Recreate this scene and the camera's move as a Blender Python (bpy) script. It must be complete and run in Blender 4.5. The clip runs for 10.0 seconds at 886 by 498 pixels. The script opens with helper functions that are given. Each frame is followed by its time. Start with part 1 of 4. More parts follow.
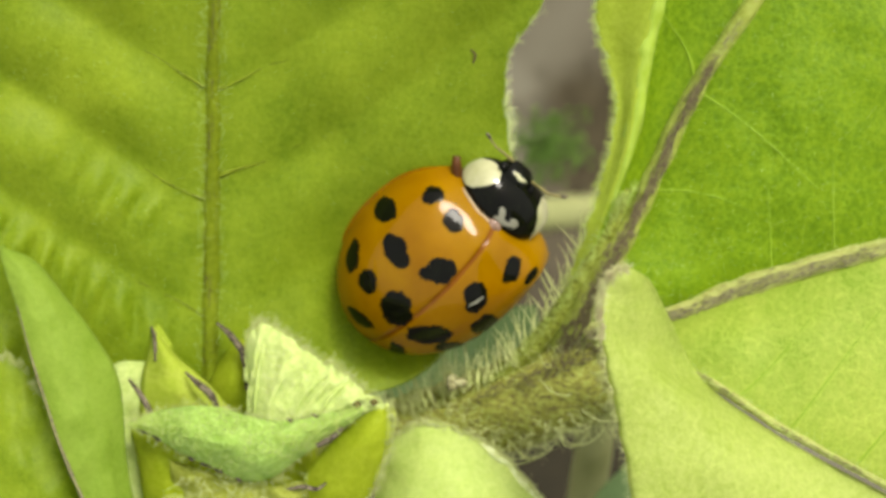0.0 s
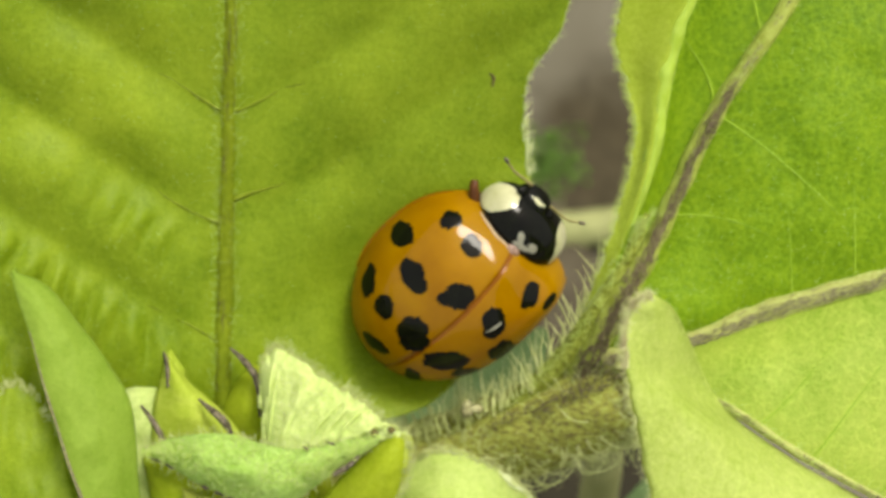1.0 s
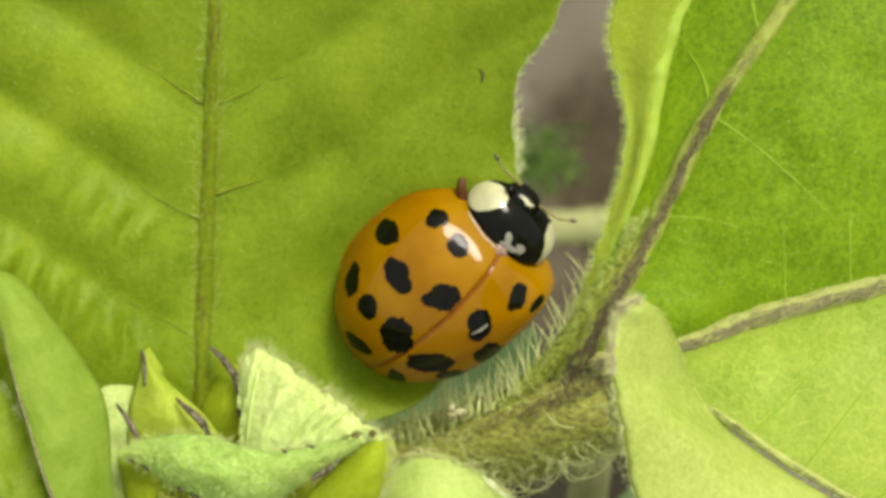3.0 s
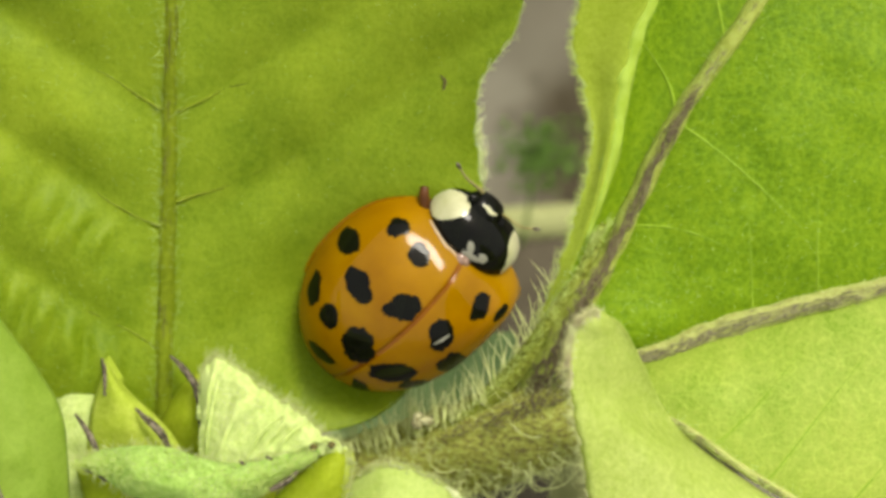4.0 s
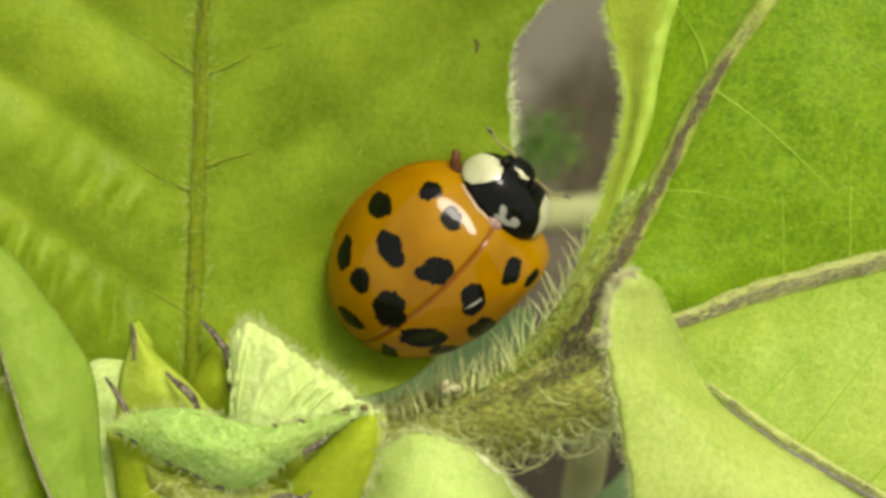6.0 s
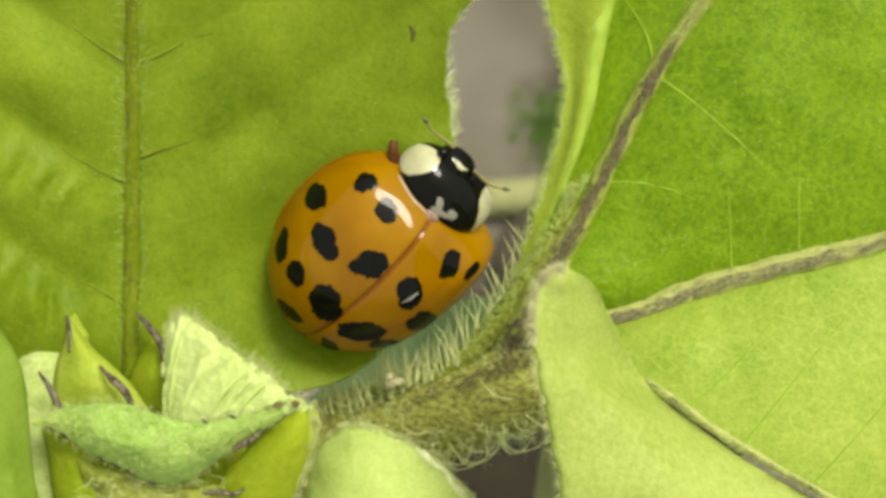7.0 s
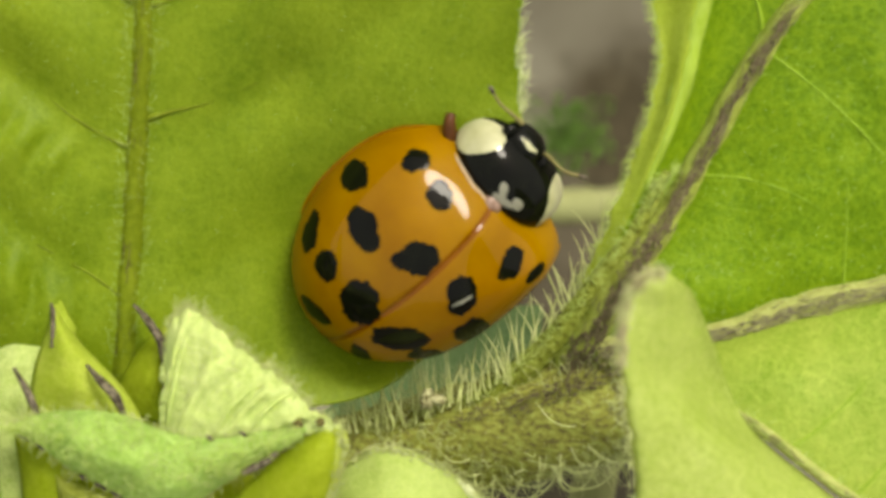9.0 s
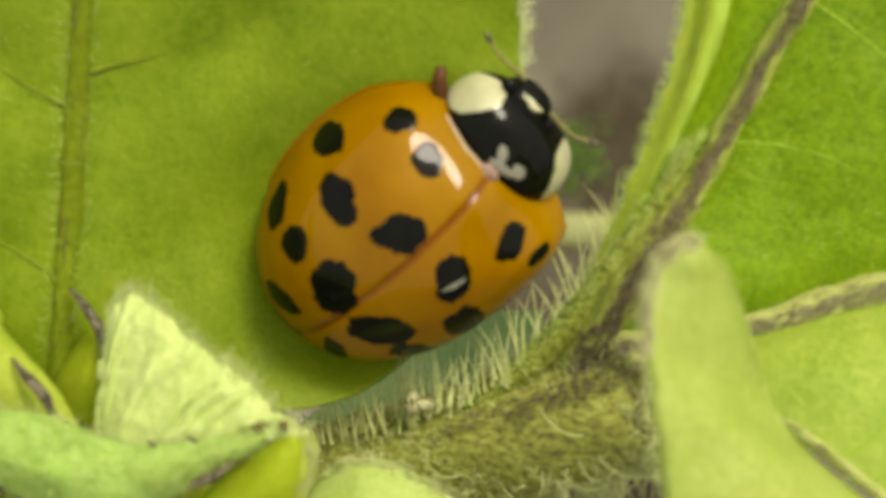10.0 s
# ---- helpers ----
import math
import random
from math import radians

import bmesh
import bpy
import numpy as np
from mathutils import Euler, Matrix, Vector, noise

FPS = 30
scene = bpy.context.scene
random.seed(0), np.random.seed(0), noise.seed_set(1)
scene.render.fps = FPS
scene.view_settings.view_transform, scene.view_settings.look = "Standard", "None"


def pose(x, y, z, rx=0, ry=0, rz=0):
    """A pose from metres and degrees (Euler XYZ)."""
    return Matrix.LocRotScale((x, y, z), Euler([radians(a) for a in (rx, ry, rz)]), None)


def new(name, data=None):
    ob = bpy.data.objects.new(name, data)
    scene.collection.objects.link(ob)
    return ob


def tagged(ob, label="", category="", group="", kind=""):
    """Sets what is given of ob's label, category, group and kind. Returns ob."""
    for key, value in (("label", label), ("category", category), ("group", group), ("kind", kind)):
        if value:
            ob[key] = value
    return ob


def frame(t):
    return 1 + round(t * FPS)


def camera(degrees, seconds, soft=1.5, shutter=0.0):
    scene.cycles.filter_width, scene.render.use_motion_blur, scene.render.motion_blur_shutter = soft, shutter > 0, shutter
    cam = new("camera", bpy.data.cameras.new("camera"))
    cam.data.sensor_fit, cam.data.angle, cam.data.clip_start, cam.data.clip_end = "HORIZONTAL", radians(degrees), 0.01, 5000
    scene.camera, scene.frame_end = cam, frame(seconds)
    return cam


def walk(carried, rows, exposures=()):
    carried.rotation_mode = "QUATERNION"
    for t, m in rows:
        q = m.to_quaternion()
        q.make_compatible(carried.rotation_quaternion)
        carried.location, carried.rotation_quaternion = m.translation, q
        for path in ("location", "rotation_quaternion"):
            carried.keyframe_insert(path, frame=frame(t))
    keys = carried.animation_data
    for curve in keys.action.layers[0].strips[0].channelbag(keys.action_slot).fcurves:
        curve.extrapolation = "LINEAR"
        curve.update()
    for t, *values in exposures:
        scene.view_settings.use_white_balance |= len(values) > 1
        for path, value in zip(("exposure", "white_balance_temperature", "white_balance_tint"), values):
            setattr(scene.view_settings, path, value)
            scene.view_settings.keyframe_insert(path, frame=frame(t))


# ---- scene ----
# A ladybird on the leaf of a young sunflower, seen from a hand's width away. Lengths below are in millimetres unless said otherwise.
MM = 0.001
cam = camera(45.0, 10.0, soft=3.6)
cam.data.dof.use_dof, cam.data.dof.focus_distance, cam.data.dof.aperture_fstop = True, 0.0270, 112.0
METRES, EYE, TILT, LEAN, TURN = 0.027, 0.2, -68.0, 0.0, 0.0
ROWS = [
    (0, 0.0000, 0.0000, -0.0000, -0.00, 0.00, 0.00),
    (0.1, 0.0089, -0.0025, 0.0038, 0.01, 0.17, -0.04),
    (0.2, 0.0303, -0.0050, 0.0267, 0.02, 0.34, -0.07),
    (0.3, 0.0570, -0.0047, 0.0113, 0.03, 0.51, -0.10),
    (0.4, 0.0691, -0.0044, 0.0033, 0.03, 0.68, -0.14),
    (0.5, 0.0398, -0.0041, 0.0089, 0.04, 0.85, -0.17),
    (0.6, 0.0009, 0.0003, 0.0216, -0.05, 0.85, -0.16),
    (0.7, -0.0054, 0.0046, 0.0219, -0.13, 0.84, -0.15),
    (0.8, -0.0224, 0.0090, -0.0050, -0.22, 0.84, -0.14),
    (0.9, -0.0225, 0.0112, -0.0106, -0.30, 0.83, -0.13),
    (1, -0.0252, 0.0133, 0.0097, -0.39, 0.83, -0.12),
    (1.1, -0.0194, 0.0079, 0.0031, -0.38, 0.84, -0.18),
    (1.2, -0.0464, 0.0026, 0.0044, -0.37, 0.86, -0.23),
    (1.3, -0.0665, 0.0018, -0.0221, -0.36, 0.87, -0.29),
    (1.4, -0.0734, 0.0009, -0.0178, -0.34, 0.89, -0.34),
    (1.5, -0.0801, 0.0001, -0.0020, -0.33, 0.90, -0.40),
    (1.6, -0.0726, 0.0035, 0.0223, -0.32, 0.90, -0.51),
    (1.7, -0.0627, 0.0068, 0.0461, -0.30, 0.89, -0.62),
    (1.8, -0.0706, 0.0102, 0.0215, -0.29, 0.89, -0.73),
    (1.9, -0.0744, 0.0178, -0.0008, -0.28, 0.89, -0.83),
    (2, -0.0744, 0.0254, 0.0109, -0.26, 0.88, -0.94),
    (2.1, -0.0746, 0.0227, 0.0144, -0.30, 0.83, -0.91),
    (2.2, -0.0688, 0.0200, 0.0073, -0.35, 0.79, -0.88),
    (2.3, -0.0664, 0.0258, -0.0137, -0.40, 0.74, -0.85),
    (2.4, -0.0483, 0.0317, -0.0073, -0.44, 0.70, -0.82),
    (2.5, -0.0359, 0.0375, 0.0088, -0.49, 0.65, -0.79),
    (2.7, -0.0227, 0.0386, 0.0154, -0.68, 0.77, -0.88),
    (3.8, -0.0059, 0.0427, 0.0064, -0.33, -0.11, -1.07),
    (4, 0.0281, 0.0509, 0.0323, -0.29, 0.12, -1.04),
    (4.1, 0.0440, 0.0549, 0.0445, -0.29, 0.03, -1.06),
    (4.2, 0.0539, 0.0589, 0.0326, -0.29, -0.07, -1.08),
    (4.3, 0.0536, 0.0607, 0.0170, -0.29, -0.16, -1.10),
    (4.4, 0.0403, 0.0626, 0.0141, -0.28, -0.26, -1.12),
    (4.5, 0.0292, 0.0644, 0.0138, -0.28, -0.35, -1.14),
    (4.6, 0.0022, 0.0618, -0.0021, -0.30, -0.40, -1.16),
    (4.7, -0.0094, 0.0593, -0.0106, -0.33, -0.45, -1.18),
    (4.8, -0.0176, 0.0567, -0.0042, -0.35, -0.50, -1.20),
    (4.9, -0.0081, 0.0635, 0.0051, -0.38, -0.55, -1.22),
    (5, 0.0048, 0.0702, 0.0036, -0.40, -0.60, -1.24),
    (5.1, 0.0149, 0.0643, 0.0076, -0.34, -0.65, -1.24),
    (5.2, 0.0102, 0.0584, 0.0308, -0.28, -0.71, -1.25),
    (5.3, 0.0164, 0.0567, 0.0359, -0.22, -0.76, -1.26),
    (5.4, 0.0337, 0.0549, 0.0191, -0.15, -0.81, -1.27),
    (5.5, 0.0194, 0.0532, 0.0063, -0.09, -0.86, -1.28),
    (5.7, -0.0073, 0.0512, 0.0017, -0.52, -0.57, -1.20),
    (6.8, 0.0416, 0.0724, 0.0068, -0.06, 0.26, -1.31),
    (7, 0.0762, 0.0766, 0.0166, 0.73, -1.31, -1.26),
    (7.1, 0.0713, 0.0869, 0.0130, 0.70, -1.31, -1.33),
    (7.2, 0.0684, 0.0973, 0.0112, 0.67, -1.31, -1.40),
    (7.3, 0.0827, 0.1038, 0.0167, 0.64, -1.31, -1.47),
    (7.4, 0.0900, 0.1103, 0.0344, 0.60, -1.31, -1.53),
    (7.5, 0.0823, 0.1168, 0.0191, 0.57, -1.31, -1.60),
    (7.6, 0.0642, 0.1174, 0.0114, 0.56, -1.34, -1.73),
    (7.7, 0.0530, 0.1180, 0.0286, 0.54, -1.37, -1.86),
    (7.8, 0.0613, 0.1186, 0.0322, 0.53, -1.40, -1.99),
    (7.9, 0.0803, 0.1352, 0.0086, 0.51, -1.43, -2.13),
    (8, 0.0693, 0.1518, -0.0046, 0.49, -1.45, -2.26),
    (8.1, 0.0553, 0.1503, -0.0132, 0.55, -1.46, -2.58),
    (8.2, 0.0234, 0.1488, -0.0196, 0.61, -1.46, -2.91),
    (8.3, 0.0223, 0.1582, -0.0242, 0.67, -1.47, -3.24),
    (8.4, 0.0209, 0.1676, -0.0054, 0.73, -1.47, -3.56),
    (8.5, 0.0212, 0.1770, 0.0126, 0.79, -1.48, -3.89),
    (8.6, 0.0363, 0.1881, -0.0029, 0.77, -1.34, -3.91),
    (8.7, 0.0468, 0.1993, -0.0150, 0.76, -1.21, -3.92),
    (8.8, 0.0470, 0.2104, -0.0186, 0.74, -1.07, -3.94),
    (8.9, 0.0470, 0.2261, -0.0240, 0.72, -0.93, -3.96),
    (9, 0.0254, 0.2417, -0.0017, 0.71, -0.79, -3.98),
    (9.1, 0.0269, 0.2485, 0.0056, 0.75, -0.85, -4.00),
    (9.2, 0.0396, 0.2553, 0.0133, 0.79, -0.92, -4.03),
    (9.3, 0.0412, 0.2695, 0.0067, 0.83, -0.99, -4.06),
    (9.4, 0.0503, 0.2838, -0.0116, 0.88, -1.06, -4.09),
    (9.5, 0.0512, 0.2980, -0.0157, 0.92, -1.13, -4.12),
    (9.6, 0.0382, 0.3037, -0.0244, 0.66, -0.66, -4.08),
    (9.7, 0.0232, 0.3143, -0.0186, 0.40, -0.20, -4.04),
    (9.8, 0.0129, 0.3167, 0.0116, 0.15, 0.26, -4.00),
    (9.9, 0.0141, 0.3335, 0.0069, -0.11, 0.72, -3.96),
    (10, 0.0296, 0.3659, -0.0398, 0.31, 0.81, -4.32),
]
EXPOSURES = [(0.0, 0.70, 6650, 10), (5.5, 0.67, 6650, 10), (8.0, 0.61, 6680, 10), (8.6, 0.59, 6720, 10), (9.2, 0.56, 6950, 10), (10.0, 0.54, 7100, 10)]
BASE = pose(0, 0, EYE, TILT, LEAN, TURN)
walk(cam, [(t, BASE @ pose(METRES * x, METRES * y, METRES * z, 90 + pitch, roll, yaw)) for t, x, y, z, yaw, pitch, roll in ROWS],
     exposures=EXPOSURES)

# ---- light: a bright overcast sky, brightest high above ----
SUN = (BASE.to_3x3() @ Vector((0.37, -0.80, 0.63))).normalized()
world = bpy.data.worlds.new("sky")
scene.world = world
world.use_nodes = True
wn = world.node_tree.nodes
sky = wn.new("ShaderNodeTexSky")
sky.sky_type, sky.sun_disc = "NISHITA", False
sky.sun_elevation, sky.sun_rotation = math.asin(SUN.z), math.atan2(SUN.x, SUN.y)
sky.air_density, sky.dust_density = 1.0, 8.0
wn["Background"].inputs["Strength"].default_value = 0.140
cloud = wn.new("ShaderNodeMix")
cloud.data_type = "RGBA"
cloud.inputs[0].default_value = 0.72
cloud.inputs[7].default_value = (4.6, 4.5, 4.15, 1.0)
world.node_tree.links.new(sky.outputs[0], cloud.inputs[6])
world.node_tree.links.new(cloud.outputs[2], wn["Background"].inputs["Color"])
lamp = bpy.data.lights.new("sun", "SUN")
lamp.energy, lamp.angle, lamp.color = 2.15, radians(19), (1.0, 0.965, 0.85)
sun = new("sun", lamp)
sun.rotation_euler = SUN.to_track_quat("Z", "Y").to_euler()


# ---- materials ----
def material(name):
    m = bpy.data.materials.new(name)
    m.use_nodes = True
    nt = m.node_tree
    return m, nt, nt.nodes["Principled BSDF"]


def node(nt, kind, **values):
    n = nt.nodes.new(kind)
    for k, v in values.items():
        n.inputs[k.replace("_", " ")].default_value = v
    return n


def noise_tex(nt, per_mm, detail=4.0, rough=0.55, stretch=(1, 1, 1), distort=0.0):
    tc = nt.nodes.new("ShaderNodeTexCoord")
    mp = node(nt, "ShaderNodeMapping", Scale=tuple(1000.0 * per_mm * s for s in stretch))
    nz = node(nt, "ShaderNodeTexNoise", Scale=1.0, Detail=detail, Roughness=rough, Distortion=distort)
    nt.links.new(tc.outputs["Object"], mp.inputs["Vector"])
    nt.links.new(mp.outputs[0], nz.inputs["Vector"])
    return nz


def ramp(nt, source, stops):
    r = nt.nodes.new("ShaderNodeValToRGB")
    while len(r.color_ramp.elements) < len(stops):
        r.color_ramp.elements.new(0.5)
    for e, (pos, col) in zip(r.color_ramp.elements, stops):
        e.position, e.color = pos, (*col, 1.0)
    nt.links.new(source, r.inputs[0])
    return r


def bump(nt, height, bsdf, strength, depth_mm, before=None):
    b = node(nt, "ShaderNodeBump", Strength=strength, Distance=depth_mm * MM)
    nt.links.new(height, b.inputs["Height"])
    if before:
        nt.links.new(before.outputs[0], b.inputs["Normal"])
    nt.links.new(b.outputs[0], bsdf.inputs["Normal"])
    return b


def mixed(nt, factor, one, two):
    """Two greys blended by a fixed share of the second."""
    m = node(nt, "ShaderNodeMix", Factor=factor)
    nt.links.new(one, m.inputs[2])
    nt.links.new(two, m.inputs[3])
    return m.outputs[0]


def vein_net(nt, per_mm, width):
    """A wandering net of thin lines: 1 on the lines, 0 between them."""
    tc = nt.nodes.new("ShaderNodeTexCoord")
    mp = node(nt, "ShaderNodeMapping", Scale=(1000.0 * per_mm,) * 3)
    nt.links.new(tc.outputs["Object"], mp.inputs["Vector"])
    drift = node(nt, "ShaderNodeTexNoise", Scale=1.6, Detail=2.0)
    nt.links.new(mp.outputs[0], drift.inputs["Vector"])
    warp = nt.nodes.new("ShaderNodeVectorMath")
    warp.operation = "MULTIPLY_ADD"
    warp.inputs[1].default_value = (0.55, 0.55, 0.55)
    nt.links.new(drift.outputs["Color"], warp.inputs[0])
    nt.links.new(mp.outputs[0], warp.inputs[2])
    vo = nt.nodes.new("ShaderNodeTexVoronoi")
    vo.feature = "DISTANCE_TO_EDGE"
    nt.links.new(warp.outputs[0], vo.inputs["Vector"])
    return ramp(nt, vo.outputs["Distance"], [(0.0, (1, 1, 1)), (width, (0, 0, 0))]).outputs[0], vo.outputs["Distance"]


def leaf_material(name, dark, light, shine, glow=0.45, cells=2.2, relief=0.03, net_tone=0.22, fuzz=0.0, stipple=0.4, spec=0.12):
    """Leaf: mottled green, fine stipple of cells, a net of veinlets in two sizes, a bloom of fuzz, light shining through."""
    m, nt, p = material(name)
    big, mid, fine = noise_tex(nt, 0.16, 3), noise_tex(nt, 1.1, 3), noise_tex(nt, 6.0, 3, 0.65)
    tone = mixed(nt, stipple, mixed(nt, 0.4, big.outputs[0], mid.outputs[0]), fine.outputs[0])
    col = ramp(nt, tone, [(0.36, dark), (0.62, light)])
    small, cell = vein_net(nt, cells, 0.13)
    large, _ = vein_net(nt, cells * 0.24, 0.05)
    k = nt.nodes.new("ShaderNodeMath")
    k.operation = "MULTIPLY"
    k.inputs[1].default_value = net_tone
    nt.links.new(mixed(nt, 0.5, large, small), k.inputs[0])
    pale = node(nt, "ShaderNodeMix")
    pale.data_type = "RGBA"
    nt.links.new(k.outputs[0], pale.inputs[0])
    nt.links.new(col.outputs[0], pale.inputs[6])
    pale.inputs[7].default_value = (*[min(1, c * 1.5 + 0.03) for c in light], 1)
    nt.links.new(pale.outputs[2], p.inputs["Base Color"])
    p.inputs["Roughness"].default_value = shine
    p.inputs["Specular IOR Level"].default_value = spec
    p.inputs["Sheen Weight"].default_value = fuzz
    p.inputs["Sheen Roughness"].default_value = 0.5
    p.inputs["Sheen Tint"].default_value = (0.93, 1.0, 0.74, 1.0)
    b1 = bump(nt, fine.outputs[0], p, 0.6, relief)
    b2 = bump(nt, cell, p, 0.35, relief, b1)
    tr = nt.nodes.new("ShaderNodeBsdfTranslucent")
    warm = node(nt, "ShaderNodeMix", Factor=1.0)
    warm.data_type, warm.blend_type = "RGBA", "MULTIPLY"
    nt.links.new(pale.outputs[2], warm.inputs[6])
    warm.inputs[7].default_value = (1.5, 1.25, 0.35, 1)
    nt.links.new(warm.outputs[2], tr.inputs["Color"])
    nt.links.new(b2.outputs[0], tr.inputs["Normal"])
    mix = node(nt, "ShaderNodeMixShader", Fac=glow)
    nt.links.new(p.outputs[0], mix.inputs[1])
    nt.links.new(tr.outputs[0], mix.inputs[2])
    nt.links.new(mix.outputs[0], nt.nodes["Material Output"].inputs["Surface"])
    return m


def plain_material(name, stops, per_mm, rough, relief=0.02, coat=0.0, spec=0.18, stretch=(1, 1, 1), detail=4.0, distort=0.0):
    m, nt, p = material(name)
    nz = noise_tex(nt, per_mm, detail, 0.6, stretch, distort)
    col = ramp(nt, nz.outputs[0], stops)
    nt.links.new(col.outputs[0], p.inputs["Base Color"])
    p.inputs["Roughness"].default_value = rough
    p.inputs["Coat Weight"].default_value = coat
    p.inputs["Coat Roughness"].default_value = 0.05
    p.inputs["Coat IOR"].default_value = 1.6
    p.inputs["Specular IOR Level"].default_value = spec
    if relief:
        bump(nt, noise_tex(nt, per_mm * 4, 3, 0.6, stretch).outputs[0], p, 0.4, relief)
    return m


LEAF_BACK = leaf_material("leaf_yellow_green", (0.150, 0.255, 0.002), (0.315, 0.430, 0.020), 0.46, 0.42, 2.2, 0.04, 0.2, 0.0, 0.30, 0.26)
LEAF_RIGHT = leaf_material("leaf_fresh_green", (0.108, 0.228, 0.001), (0.265, 0.42, 0.010), 0.46, 0.38, 2.0, 0.06, 0.36, 0.0, 0.5, 0.16)
# Lower half and lobe, same leaf, painted lighter for the light they catch.
LEAF_LIT = leaf_material("leaf_lit_green", (0.175, 0.32, 0.006), (0.40, 0.51, 0.075), 0.6, 0.35, 1.8, 0.04, 0.42, 0.0, 0.35, 0.3)
LEAF_LOBE = leaf_material("leaf_lobe_lit", (0.30, 0.42, 0.045), (0.46, 0.56, 0.14), 0.5, 0.35, 2.2, 0.05, 0.34, 0.0, 0.5, 0.4)
LEAF_WOOLLY = leaf_material("leaf_woolly_green", (0.30, 0.54, 0.05), (0.52, 0.75, 0.22), 0.7, 0.4, 3.0, 0.35, 0.4, 0.12, 0.55)
LEAF_SHAGGY = leaf_material("bract_shaggy", (0.26, 0.31, 0.025), (0.46, 0.53, 0.11), 0.8, 0.35, 3.0, 0.2)
LEAF_STRAW = leaf_material("bract_straw", (0.35, 0.48, 0.025), (0.50, 0.60, 0.10), 0.6, 0.4, 1.5)
LEAF_CREAM = leaf_material("bract_cream", (0.40, 0.55, 0.11), (0.60, 0.72, 0.29), 0.7, 0.3, 1.5, 0.06, 0.3, 0.12)
LEAF_YELLOW = leaf_material("bract_yellow_green", (0.28, 0.38, 0.008), (0.40, 0.50, 0.03), 0.5, 0.4)
# Margin of the same leaf, yellowed to paint the light shining through it.
LEAF_MARGIN = leaf_material("leaf_margin_backlit", (0.29, 0.40, 0.020), (0.43, 0.55, 0.070), 0.55, 0.45)
LEAF_SOFT = leaf_material("leaf_soft_green", (0.19, 0.32, 0.014), (0.31, 0.45, 0.055), 0.7, 0.4, 2.2, 0.03, 0.15, 0.04, 0.3, 0.4)
LEAF_ROUND = leaf_material("leaf_round_pale", (0.40, 0.56, 0.10), (0.57, 0.71, 0.24), 0.7, 0.4)
LEAF_GREY = leaf_material("leaf_grey_green", (0.16, 0.27, 0.10), (0.25, 0.37, 0.16), 0.7, 0.35)
WEED = leaf_material("weed_green", (0.11, 0.22, 0.035), (0.16, 0.28, 0.055), 0.7, 0.4)
RIB = plain_material("rib_green", [(0.3, (0.21, 0.25, 0.03)), (0.7, (0.33, 0.39, 0.08))], 3.0, 0.6, 0.03)
RIB_TAN = plain_material("rib_tan_green", [(0.3, (0.27, 0.29, 0.075)), (0.7, (0.41, 0.45, 0.14))], 4.0, 0.7, 0.04)
RIB_PALE = plain_material("rib_pale_green", [(0.3, (0.20, 0.33, 0.012)), (0.7, (0.28, 0.42, 0.03))], 2.0, 0.6, 0.03)
RIB_LEAF = leaf_material("rib_leaf_green", (0.135, 0.19, 0.003), (0.255, 0.335, 0.016), 0.6, 0.35, 2.2, 0.06, 0.2, 0.0, 0.5)
# Lighter than the blade to paint the highlight on the fold.
RIB_CREASE = plain_material("crease_highlight", [(0.3, (0.25, 0.37, 0.025)), (0.7, (0.34, 0.47, 0.07))], 3.0, 0.6, 0.04)
RIB_OLIVE = plain_material("rib_olive", [(0.3, (0.12, 0.155, 0.004)), (0.7, (0.19, 0.25, 0.010))], 2.0, 0.6, 0.03)
RIB_DARK = plain_material("rib_purple_streaked", [(0.34, (0.065, 0.048, 0.026)), (0.50, (0.135, 0.11, 0.06)), (0.68, (0.23, 0.22, 0.09))], 12.0, 0.7, 0.06, distort=0.4)
RIB_LILAC = plain_material("rib_lilac_grey", [(0.36, (0.12, 0.10, 0.060)), (0.49, (0.20, 0.185, 0.10)), (0.66, (0.29, 0.30, 0.12))], 12.0, 0.7, 0.05)
STEM = plain_material("stem_hairy_green", [(0.36, (0.155, 0.135, 0.045)), (0.48, (0.27, 0.285, 0.05)), (0.68, (0.41, 0.46, 0.11))], 9.0, 0.75, 0.12, stretch=(0.5, 1, 1))
FLANK = plain_material("stalk_flank_olive", [(0.34, (0.10, 0.11, 0.012)), (0.5, (0.22, 0.26, 0.03)), (0.68, (0.36, 0.42, 0.09))], 7.0, 0.7, 0.12, distort=0.3)
HAIR = plain_material("plant_hair", [(0.3, (0.46, 0.52, 0.17)), (0.7, (0.69, 0.74, 0.36))], 3.0, 0.5, 0.0)
HAIR_SOFT = plain_material("plant_wool", [(0.3, (0.41, 0.55, 0.09)), (0.7, (0.62, 0.74, 0.26))], 3.0, 0.6, 0.0)
HOOK = plain_material("bristle_dark", [(0.38, (0.035, 0.027, 0.016)), (0.64, (0.22, 0.19, 0.13))], 9.0, 0.55, 0.02)
ELYTRA = plain_material("wing_case_orange", [(0.28, (0.200, 0.086, 0.0001)), (0.5, (0.250, 0.119, 0.0001)), (0.72, (0.290, 0.152, 0.0002))], 0.45, 0.4, 0.0, 0.60, 0.0)
SPOT = plain_material("spot_black", [(0.3, (0.002, 0.002, 0.0015)), (0.7, (0.005, 0.006, 0.003))], 2.0, 0.4, 0.0, 0.48, 0.0)
# Pale colour paints the highlight along the wing case's front edge.
EDGE_GLINT = plain_material("case_edge_glint", [(0.3, (0.45, 0.32, 0.17)), (0.7, (0.62, 0.50, 0.36))], 2.0, 0.3, 0.0, 1.0, 0.2)
